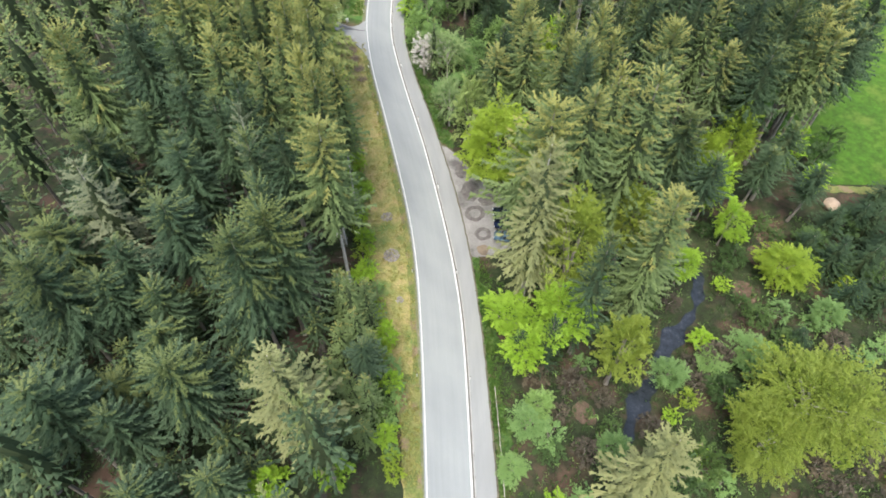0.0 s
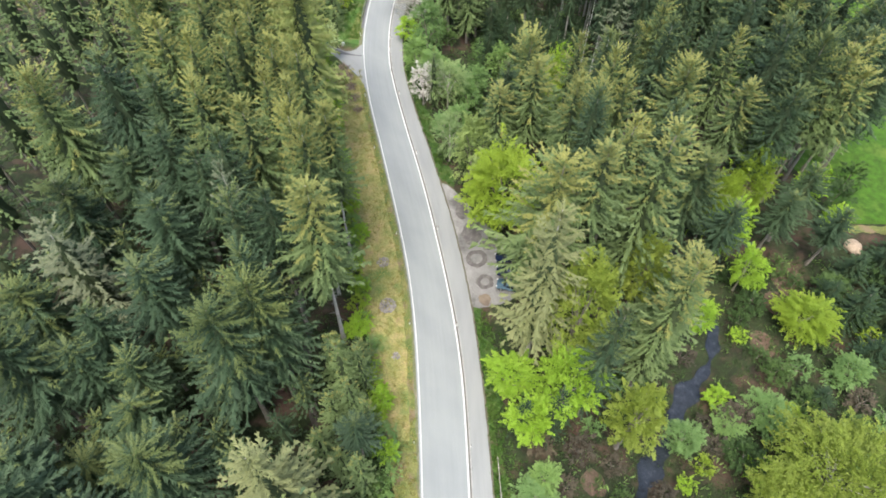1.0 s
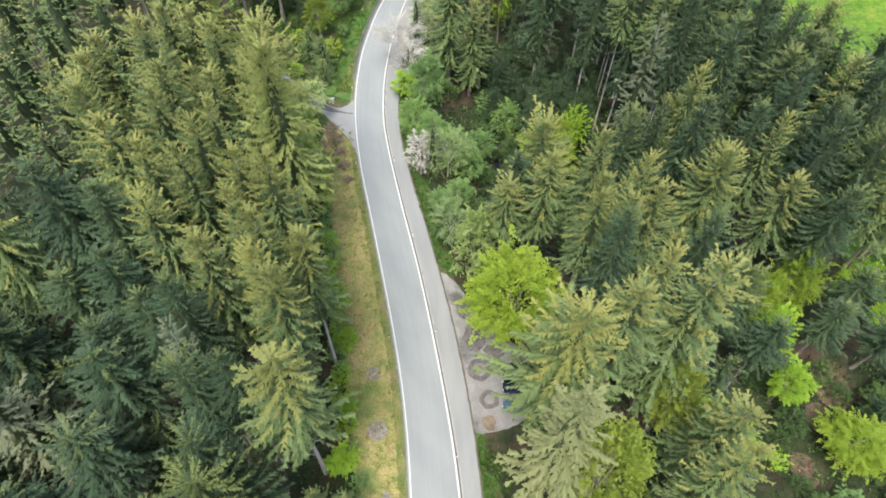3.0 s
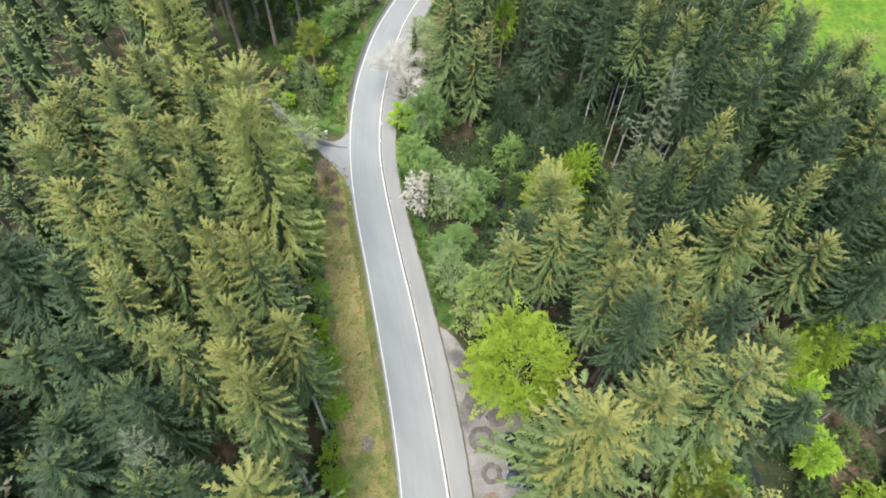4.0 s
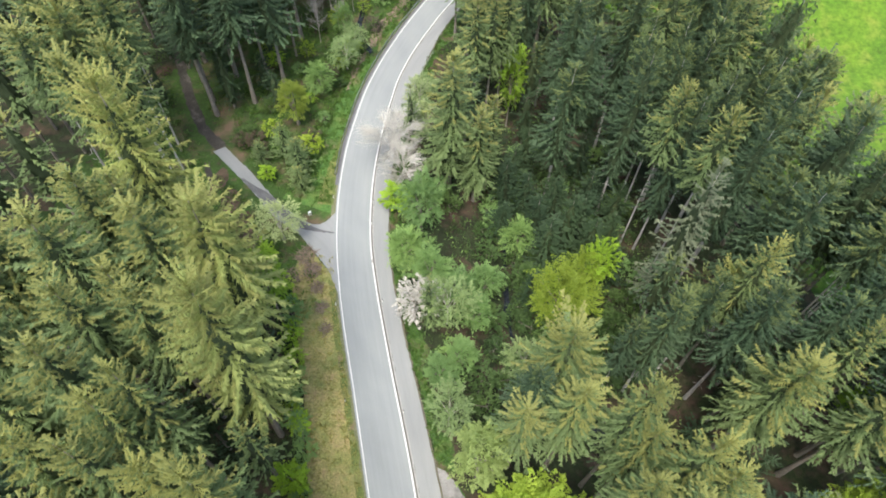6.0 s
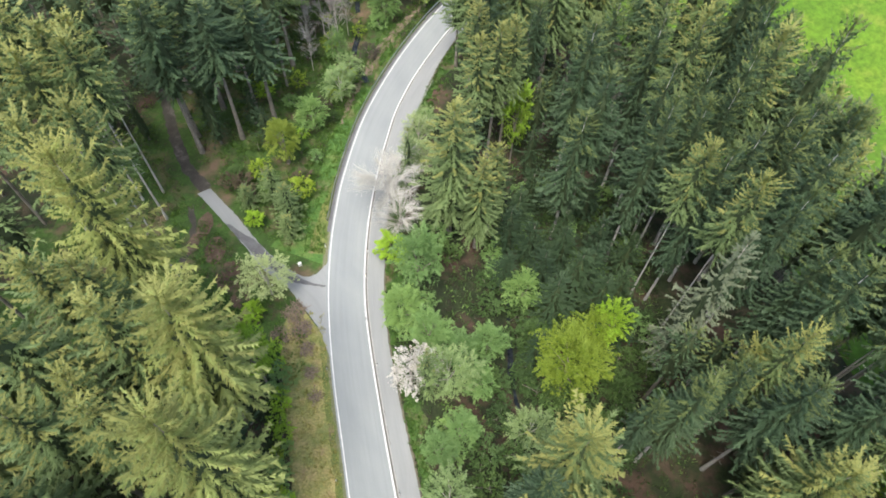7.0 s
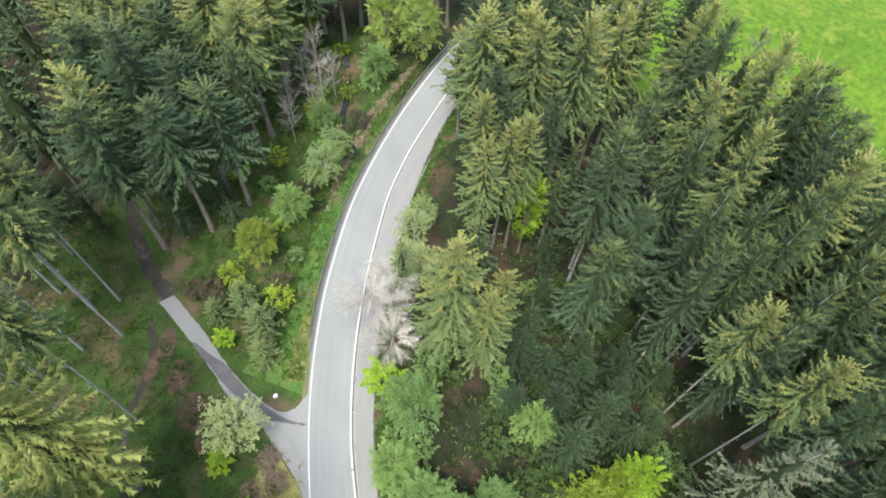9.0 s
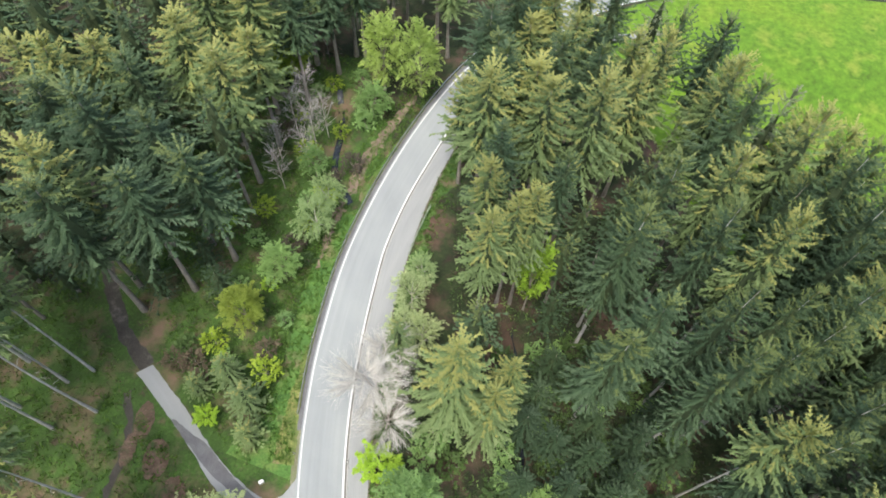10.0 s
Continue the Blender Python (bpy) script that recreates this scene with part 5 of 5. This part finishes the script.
put(silver, 8, 3.6, [(0.9, 87.8, 11.5, 2.9), (0.4, 102.6, 11.0, 3.4), (-19.4, 155.5, 7.5, 3.2), (11.4, 98.0, 1.6, 3.2), (-4.0, 148.5, 5.5, 2.2), (-18.3, 160.5, 6.5, 2.6)], 1.12)
put(soft, 10, 3.6, [(-3.9, 118.3, 13.8, 3.7), (-6.0, 111.9, 8.8, 3.2), (-2.2, 109.0, 8.4, 3.0), (1.8, 107.2, 6.5, 2.8), (5.8, 109.1, 4.3, 2.9), (11.5, 119.1, 2.6, 3.0), (-23.4, 148.4, 7.3, 2.9), (-13.4, 178.5, 7.2, 3.2), (2.5, 96.5, 5.5, 2.6), (-0.5, 94.0, 5.5, 2.4), (4.2, 103.0, 6.0, 2.6), (22.3, 27.0, 3.0, 2.6), (11.2, 29.5, 4.5, 2.8), (60.2, 50.0, -1.0, 3.0), (12.8, 32.0, 4.8, 2.3), (46.6, 43.6, -1.6, 3.6), (40.4, 42.0, -3.0, 2.6), (8.9, 24.0, 3.0, 2.2), (33.5, 39.5, -1.0, 3.0), (-21.0, 166.0, 7.0, 2.2)], 1.22)
put(dark_bush, 5, 3.0, [(52.8, 45.4, -2.2, 2.6), (30.5, 23.5, 2.0, 3.6), (34.5, 26.0, 1.0, 3.4), (62.4, 64.3, -1.0, 3.2), (69.2, 67.7, -1.0, 3.0), (49.2, 62.0, -2.5, 2.6), (49.7, 50.0, -2.4, 2.4), (41.3, 37.1, -2.0, 3.0), (70.0, 83.5, 0.5, 3.4), (74.0, 88.0, 0.5, 3.2), (66.5, 60.5, -1.5, 3.0), (71.0, 56.0, -1.0, 3.2), (28.0, 48.5, -3.0, 2.8), (30.0, 45.0, -3.5, 2.4), (14.0, 27.0, 0.5, 2.4), (-8.5, 35.0, 4.5, 2.2), (-8.0, 31.0, 4.5, 2.0), (6.5, 104.0, 0.8, 2.6), (13.0, 112.0, 0.2, 2.8), (16.0, 104.0, -0.5, 2.8), (20.5, 100.0, -1.0, 2.6), (24.5, 104.5, -1.0, 2.4), (-33.6, 136.6, 3.0, 2.2)])
put(lime_bush, 4, 2.2, [(-17.6, 79.9, 6.8, 2.1), (-15.7, 75.3, 6.0, 2.1), (-13.5, 69.3, 4.0, 1.8), (-18.0, 87.1, 3.0, 1.6), (-7.6, 41.5, 6.5, 1.6), (-6.9, 35.2, 4.5, 1.7), (-26.6, 112.2, 3.4, 1.6), (-8.0, 122.7, 5.5, 2.6), (-12.6, 60.4, 2.6, 1.6), (-12.6, 53.0, 3.0, 1.7), (-29.4, 128.0, 3.0, 1.5), (-12.8, 22.5, 8.0, 2.2), (-20.5, 21.0, 7.0, 2.6), (40.0, 46.0, -3.4, 2.0), (51.0, 66.0, -2.8, 1.8), (-7.2, 28.0, 3.6, 1.8)])
bright = broadleaf(60, BRIGHT, BARK, 15, 5.2, 0.6, 9000, 0.27, 140, 0.15)
tagged(bright, "large bright yellow-green broadleaf tree beside the far curve", "tree", "bright broadleaf trees")
put(bright, 15, 5.2, [(-11.9, 184.6, 15.8, 4.5), (-5.7, 183.4, 16.0, 4.6)])
put(blossom, 9, 2.6, [(-4.2, 102.6, 10.0, 3.1), (-2.4, 104.2, 9.0, 2.4)])
fresh = broadleaf(59, FRESH, BARK, 15, 4.0, 0.8, 10000, 0.21, 120, 0.35)
tagged(fresh, "pale fresh green broadleaf tree with dense crown", "tree", "pale green trees")
pale = broadleaf(77, CREAM, PALE_BARK, 8, 3.0, 0.6, 5200, 0.15, 90)
tagged(pale, "pale cream-green tree in first leaf beside the path", "tree", "pale green trees")
put(pale, 8, 3.0, [(-5.2, 144.2, 8.5, 3.0), (-5.7, 139.6, 8.0, 2.7), (-3.6, 138.4, 8.8, 2.8), (-24.9, 116.0, 8.8, 3.9)])
put(fresh, 15, 4.0, [(4.4, 81.6, 17.2, 4.3)])

bare = bare_tree(61, 11.6, 5.4, twigs=2300, fine=0.8)
tagged(bare, "pale bare leafless tree leaning over the road", "tree", "bare trees")
bare.matrix_basis = pose(-8.2, 131.4, 0, -4, -10, 30)
for x, y, s, a in [(-7.6, 127.6, 0.75, 140), (-8.6, 135.4, 0.75, 200)]:
    copy_thing(bare, pose(x, y, lie(x, y) - 0.1, 0, -8, a) @ Matrix.Diagonal((s, s, s, 1)))
birch = bare_tree(62, 12.0, 2.6, "bare_birch", 40, 560, PALE_BARK, 0.09, 1.1, 0.5, BIRCH_TWIG)
tagged(birch, "slender pale bare birch beside the stream", "tree", "bare birches")
birch.matrix_basis = pose(-24.6, 173.0, lie(-24.6, 173.0) - 0.1)
for x, y, s, a in [(-21.6, 171.0, 0.95, 200), (-23.0, 177.0, 1.0, 10), (-20.2, 174.0, 0.85, 300), (-26.5, 168.0, 0.9, 250), (-25.6, 163.5, 0.85, 90), (-22.4, 167.5, 0.8, 140)]:
    copy_thing(birch, pose(x, y, lie(x, y) - 0.1, 0, 0, a) @ Matrix.Diagonal((s, s, s, 1)))

# a fringe of shrubs along the forest edge
y = 23.0
while y < 108:
    x = np.interp(y, [20, 34, 52, 76, 105, 113], [-5.2, -7.2, -11.4, -16.2, -22.4, -22.4]) - rnd.uniform(-1.2, 0.7)
    s = rnd.uniform(1.0, 1.8)
    stand(rnd.choice([SHRUBS[0], SHRUBS[3], SHRUBS[4], SHRUBS[5], SHRUBS[6], SHRUBS[0]]), float(x), y, s / 2.0, s * rnd.uniform(1.5, 2.3) / 3.2)
    y += rnd.uniform(1.1, 2.1)

# mixed bushes that fill the valley floor
rows = []
for k in range(420):
    x, y = (rnd.uniform(9, 74), rnd.uniform(16, 70)) if k % 3 else (rnd.uniform(-6, 27), rnd.uniform(90, 128))
    d = x - float(at_y(PATH_EDGE, y))
    if d < (5 if y < 104 else 3) or away(STREAM[::2], np.array([x]), np.array([y]))[0] < (2.2 if y < 80 else 1.3) or x > float(at_y(MEADOW_EDGE, y)) - 2 or x < 15 and 54 < y < 84:
        continue
    if 50 < x < 58 and 54 < y < 61 or any((x - a) ** 2 + (y - b) ** 2 < 2.9**2 for a, b in rows):
        continue
    rows.append((x, y))
    s = rnd.uniform(1.5, 2.6)
    pick = SHRUBS[7:] if y < 62 and rnd.random() < 0.3 else SHRUBS[:7] if y < 62 else SHRUBS[1:3] if x > 3 else [*SHRUBS[:4], SHRUBS[5]]
    stand(rnd.choice(pick), x, y, s / 2.0, s * rnd.uniform(1.1, 1.9) / 3.2)
for k in range(110):
    x, y = rnd.uniform(-36, -14), rnd.uniform(126, 196)
    if x > float(at_y(LEFT_LINE, y)) - 5 or away(SIDE_AXIS, np.array([x]), np.array([y]))[0] < 3.4 or any((x - a) ** 2 + (y - b) ** 2 < 2.6**2 for a, b in rows):
        continue
    rows.append((x, y))
    s = rnd.uniform(1.2, 2.3)
    stand(rnd.choice(SHRUBS), x, y, s / 2.0, s * rnd.uniform(1.1, 2.2) / 3.2)

for k in range(420):
    x, y = rnd.uniform(7, 31), rnd.uniform(98, 142)
    if x - float(at_y(PATH_EDGE, y)) < 8 or away(STREAM[::2], np.array([x]), np.array([y]))[0] < 1.2 or any((x - a) ** 2 + (y - b) ** 2 < 2.1**2 for a, b in rows):
        continue
    if (x - 13.6) ** 2 + (y - 121.6) ** 2 < 4 or (x - 24.2) ** 2 + (y - 120.8) ** 2 < 5:
        continue
    rows.append((x, y))
    s = rnd.uniform(1.2, 2.2)
    stand(rnd.choice([SHRUBS[1], SHRUBS[2], SHRUBS[1], SHRUBS[2], SHRUBS[0]]), x, y, s / 2.0, s * rnd.uniform(1.0, 1.8) / 3.2)


# ---- things by the road ----
def delineator():
    """A white marker post with a black band and a reflector."""
    post = new("delineator_post")
    bm = bmesh.new()
    box(bm, (0.12, 0.1, 0.85), pose(0, 0, 0.42), 0.025)
    part("post", bm, POST_WHITE, post)
    bm = bmesh.new()
    box(bm, (0.13, 0.11, 0.22), pose(0, 0, 0.9, 0, 8, 0), 0.025)
    part("band", bm, POST_BLACK, post, "black band")
    bm = bmesh.new()
    box(bm, (0.05, 0.122, 0.14), pose(0, 0, 0.9), 0.01)
    part("reflector", bm, REFLECTOR, post, "small amber reflector")
    return tagged(post, "white delineator post with a black band beside the road", "road post", "delineator posts")


post = delineator()
post.matrix_basis = pose(3.95, 36.5, 0.0)
for x, y in [(2.15, 54.3), (-0.95, 72.1), (-5.0, 89.2), (-9.0, 105.4), (-11.0, 112.1), (-11.75, 119.2), (-11.85, 123.4), (-4.75, 54.4), (-3.4, 36.9), (-15.6, 104.7), (-18.3, 124.2), (-12.7, 90.5), (-7.6, 71.0)]:
    copy_thing(post, pose(x, y, 0.0, 0, 0, rnd.uniform(-15, 15)))


def guardrail():
    """A steel guardrail along the outside of the bend, on posts."""
    line = sideways(LEFT_LINE, -0.95)
    line = line[(LEFT_LINE[:, 1] > 128) & (LEFT_LINE[:, 1] < 203)]
    rail = new("guardrail")
    bm = bmesh.new()
    profile = [(0.0, 0.45), (0.06, 0.5), (0.0, 0.56), (0.0, 0.62), (0.06, 0.68), (0.0, 0.75), (-0.03, 0.75), (-0.03, 0.45)]
    rings = []
    for d, h in profile:
        rings.append([bm.verts.new((x, y, h)) for x, y in sideways(line, d)])
    for a, b in zip(rings, rings[1:] + rings[:1]):
        for i in range(len(line) - 1):
            bm.faces.new((a[i], b[i], b[i + 1], a[i + 1]))
    part("beam", bm, STEEL, rail)
    along = matched(sideways(line, -0.1), 34)
    for x, y in along:
        bm = bmesh.new()
        box(bm, (0.1, 0.06, 0.95), pose(x, y, 0.27), 0.01)
        part("post", bm, STEEL, rail)
    tagged(rail, "galvanised steel guardrail along the outside of the bend", "guardrail")


def handrail(ends, count, bars, paint, label):
    """A pedestrian railing beside the path."""
    line = matched(spline(ends), count)
    rail = new("railing")
    for h in bars:
        bm = bmesh.new()
        for a, b in zip(line[:-1], line[1:]):
            rod(bm, (*a, h), (*b, h), 0.045, 0.045)
        part("bar", bm, paint, rail)
    for x, y in line:
        bm = bmesh.new()
        rod(bm, (x, y, -0.3), (x, y, 1.04), 0.05, 0.05)
        part("post", bm, paint, rail)
    tagged(rail, label, "railing")


guardrail()
handrail([(-6.0, 152.3), (-4.9, 156), (-3.3, 160.6)], 6, (0.55, 1.0), GREEN_RAIL, "weathered pale green metal railing beside the path")
handrail([(7.3, 35.0), (7.7, 26.9), (7.95, 20.0), (8.1, 12.0)], 10, (0.95,), PALE_BARK, "weathered grey wooden handrail beside the path")


def stone_heap(name, x, y, r, height, material, label, count, long=1.0, seed=0):
    """A low heap of loose pieces."""
    rng = np.random.default_rng(seed)
    bm = bmesh.new()
    for k in range(count):
        d, a = r * math.sqrt(rng.random()), rng.uniform(0, 6.28)
        s = rng.uniform(0.08, 0.24)
        m = pose(x + d * math.cos(a), y + d * math.sin(a), lie(x, y) + 0.05 + height * (1 - d / r) * rng.random(), *rng.uniform(-25, 25, 2), rng.uniform(0, 360))
        if long > 1:
            rod(bm, m @ Vector((-s * long, 0, 0)), m @ Vector((s * long, 0, 0.1)), 0.035, 0.02, 5)
        else:
            bmesh.ops.create_icosphere(bm, subdivisions=1, radius=s, matrix=m @ Matrix.Diagonal((1, 0.8, 0.6, 1)))
    ob = part(name, bm, material)
    tagged(ob, label, "heap", kind="stuff")


stone_heap("stone_heap", -8.2, 57.6, 1.25, 0.35, STONE, "low heap of grey stones on the verge", 190, seed=1)
stone_heap("stone_heap", -9.4, 65.4, 1.0, 0.15, STONE, "flat patch of scattered stones on the verge", 80, seed=2)
stone_heap("stone_heap", -6.5, 49.3, 0.6, 0.12, STONE, "small patch of stones on the verge", 36, seed=3)
stone_heap("brush_heap", -19.8, 110.4, 1.3, 0.5, BRUSH, "heap of cut brown brushwood on the verge", 150, 5, 4)
stone_heap("brush_heap", -21.2, 113.0, 1.5, 0.4, BRUSH, "spread of cut twigs beside the side road", 150, 5, 5)

for k, (x, y, r, n) in enumerate([(-18.7, 107.6, 1.0, 90), (-17.6, 104.2, 0.9, 70), (-16.6, 101.0, 0.8, 60), (-22.6, 109.4, 1.4, 100)]):
    stone_heap("brush_heap", x, y, r, 0.2, BRUSH, "scattered cut twigs on the verge", n, 4, 20 + k)


def boulder():
    bm = bmesh.new()
    bmesh.ops.create_icosphere(bm, subdivisions=3, radius=1.5)
    for v in bm.verts:
        v.co += v.co.normalized() * 0.35 * noise.noise(v.co * 0.9)
        v.co.z *= 0.75
    ob = part("boulder", bm, BOULDER, smooth=True)
    ob.matrix_basis = pose(71, 74.2, lie(71, 74.2) + 0.7)
    tagged(ob, "large pale beige boulder at the meadow edge", "boulder")


boulder()


def cabinet():
    """A small white roadside cabinet with a rounded lid."""
    c = new("roadside_cabinet")
    bm = bmesh.new()
    box(bm, (0.7, 0.45, 0.8), pose(0, 0, 0.4), 0.03)
    part("body", bm, POST_WHITE, c)
    bm = bmesh.new()
    box(bm, (0.8, 0.55, 0.16), pose(0, 0, 0.86), 0.06)
    part("lid", bm, POST_WHITE, c)
    c.matrix_basis = pose(-21.6, 120.8, 0.0, 0, 0, 30) @ Matrix.Diagonal((0.7, 0.7, 0.75, 1))
    tagged(c, "small white cabinet on the grass at the junction", "cabinet")


cabinet()


# ---- parked cars ----
def car(paint, label):
    """A parked hatchback, 4.2 m long, its nose towards -x."""
    c = new("car")
    bm = bmesh.new()
    box(bm, (4.2, 1.76, 0.62), pose(0, 0, 0.62), 0.16)
    part("body", bm, paint, c, smooth=True)
    bm = bmesh.new()
    g = bmesh.ops.create_cube(bm, size=1, matrix=pose(0.25, 0, 1.15) @ Matrix.Diagonal((2.6, 1.58, 0.56, 1)))
    for v in g["verts"]:
        if v.co.z > 1.2:
            v.co.x = 0.25 + (v.co.x - 0.25) * 0.62
            v.co.y *= 0.84
    bmesh.ops.bevel(bm, geom=list(bm.edges), offset=0.08, segments=2, affect="EDGES")
    part("cabin", bm, paint, c, smooth=True)
    for name, size, m in [("windscreen", (0.03, 1.2, 0.52), pose(-0.83, 0, 1.17, 0, 44, 0)), ("rear_window", (0.03, 1.15, 0.48), pose(1.33, 0, 1.18, 0, -44, 0)), ("side_window", (1.5, 0.03, 0.34), pose(0.25, -0.735, 1.2, -14, 0, 0)), ("side_window", (1.5, 0.03, 0.34), pose(0.25, 0.735, 1.2, 14, 0, 0))]:
        bm = bmesh.new()
        box(bm, size, m, 0.01)
        part(name, bm, CAR_GLASS, c, "dark glass")
    for y in (-0.62, 0.62):
        bm = bmesh.new()
        box(bm, (0.12, 0.34, 0.16), pose(-2.06, y, 0.74), 0.04)
        part("headlight", bm, LAMP_GLASS, c, "clear headlight")
    for x in (-1.3, 1.3):
        for y in (-0.8, 0.8):
            bm = bmesh.new()
            bmesh.ops.create_cone(bm, cap_ends=True, segments=20, radius1=0.32, radius2=0.32, depth=0.2, matrix=pose(x, y, 0.32, 90, 0, 0))
            w = part("wheel", bm, POST_BLACK, c, "black tyre")
            bm = bmesh.new()
            bmesh.ops.create_cone(bm, cap_ends=True, segments=14, radius1=0.2, radius2=0.18, depth=0.03, matrix=pose(x, y + 0.11 * (1 if y > 0 else -1), 0.32, 90, 0, 0))
            part("rim", bm, STEEL, w, "grey rim")
    return tagged(c, label, "car", "parked cars")


CAR_GLASS = surface("tinted glass", [(0.3, (0.015, 0.018, 0.022)), (0.7, (0.03, 0.034, 0.04))], 1, 5, 0.08, 0.0)
LAMP_GLASS = surface("lamp glass", [(0.3, (0.6, 0.62, 0.65)), (0.7, (0.75, 0.76, 0.78))], 1, 5, 0.1, 0.0)
NAVY = surface("dark blue paint", [(0.3, (0.012, 0.02, 0.05)), (0.7, (0.02, 0.032, 0.075))], 0.5, 5, 0.18, 0.0)
TEAL = surface("grey blue paint", [(0.3, (0.08, 0.14, 0.19)), (0.7, (0.11, 0.18, 0.23))], 0.5, 5, 0.22, 0.0)
for paint, label, x, y, a in [(NAVY, "dark blue hatchback parked in the lay-by", 10.3, 66.2, 2), (NAVY, "dark blue hatchback parked beside another car", 10.4, 63.7, -2), (TEAL, "grey-blue car parked under a spruce", 10.3, 61.1, -12)]:
    car(paint, label).matrix_basis = pose(x, y, lie(x, y) + 0.075, 0, 0, a)


# ---- undergrowth and grass ----
def scatter(name, seed, count, region, low, high, material, label, blades=7, spread=0.3, wide=0.12):
    """Many small tufts in a region, as one mesh. region(rng) gives x, y."""
    rng = np.random.default_rng(seed)
    xy = np.array([region(rng) for _ in range(count)])
    z = land(xy[:, 0], xy[:, 1]) + 0.04
    base = np.repeat(np.column_stack([xy, z]), blades, 0)
    n = len(base)
    size = np.repeat(rng.uniform(low, high, count), blades) * rng.uniform(0.6, 1.2, n)
    base[:, :2] += rng.normal(0, spread, (n, 2)) * size[:, None]
    base[:, 2] += rng.uniform(0, 0.5, n) * size * (spread > 0.35)
    way = unit(np.column_stack([rng.normal(0, 0.6, (n, 2)), rng.uniform(0.3, 1.0, n)]))
    side = unit(np.cross(way, rng.normal(0, 1, (n, 3))))
    ob = new(name, kite_mesh(name, kites(base, way * size[:, None], side, wide * size + 0.02), material))
    tagged(ob, label, "plants", kind="stuff")


def verge_region(rng):
    y = rng.uniform(22, 113)
    far = np.interp(y, [20, 34, 52, 76, 105, 113], [-4.5, -6.5, -10.8, -15.4, -21.6, -21.6])
    x1 = at_y(LEFT_LINE[LEFT_LINE[:, 1] < 186], y) - 0.8
    return far + (x1 - far) * rng.random(), y


def bank_region(rng):
    y = rng.uniform(123, 186)
    x1 = at_y(LEFT_LINE[LEFT_LINE[:, 1] < 195], y) - 1.1
    return x1 - rng.uniform(0, 5.5) * (1 if y > 128 else 0.5), y


def path_region(rng):
    y = rng.uniform(14, 172)
    if 57 < y < 82:
        y -= 28
    return at_y(PATH_EDGE[PATH_EDGE[:, 1] < 185], y) + 0.3 + abs(rng.normal(0, 1.6)), y


def clearing_region(rng):
    while True:
        x, y = rng.uniform(-62, -16), rng.uniform(104, 192)
        if x > -58 and abs(x + 38.8) > 0.8 and x < at_y(LEFT_LINE, y) - 4 and away(SIDE_AXIS, np.array([x]), np.array([y]))[0] > 2.6:
            return x, y


def valley_region(rng):
    while True:
        x, y = (rng.uniform(12, 75), rng.uniform(15, 72)) if rng.random() < 0.6 else (rng.uniform(0, 34), rng.uniform(86, 165))
        if x > at_y(PATH_EDGE[PATH_EDGE[:, 1] < 185], y) + 3 and away(STREAM[::3], np.array([x]), np.array([y]))[0] > 1.8 and x < at_y(MEADOW_EDGE, y) and not (x < 14 and 55 < y < 83):
            return x, y


def wood_region(rng):
    while True:
        x, y = rng.uniform(-62, -8), rng.uniform(18, 106)
        if x < np.interp(y, [20, 34, 52, 76, 105, 113], [-5, -7, -11.2, -15.8, -22, -22]):
            return x, y


scatter("verge_grass", 71, 2400, verge_region, 0.15, 0.42, STRAW, "tufts of dry and green grass on the verge", 5)
scatter("bank_grass", 72, 2600, bank_region, 0.2, 0.5, BLADE, "green grass tufts on the bank", 5)
scatter("path_grass", 73, 2600, path_region, 0.2, 0.6, BLADE, "green weeds along the path edge", 6)
scatter("clearing_plants", 74, 5200, clearing_region, 0.2, 0.7, WEED, "low brambles and seedlings in the clearing", 6, 0.6, 0.12)
scatter("valley_plants", 75, 4200, valley_region, 0.25, 0.95, SHADE, "low green undergrowth in the stream valley", 6, 0.6, 0.1)
scatter("forest_plants", 76, 2400, wood_region, 0.3, 1.0, SHADE, "undergrowth below the spruces", 6, 0.6, 0.12)
scatter("fresh_plants", 77, 1100, valley_region, 0.3, 0.9, SOFT, "fresh green plants in the stream valley", 8, 0.6, 0.11)
scatter("leaf_litter", 78, 2600, valley_region, 0.15, 0.5, BROWN_TWIGS, "brown twigs and old leaves in the valley", 6, 1.0, 0.14)
scatter("clearing_litter", 79, 1500, clearing_region, 0.15, 0.5, BROWN_TWIGS, "brown twigs and old leaves in the clearing", 6, 1.0, 0.12)
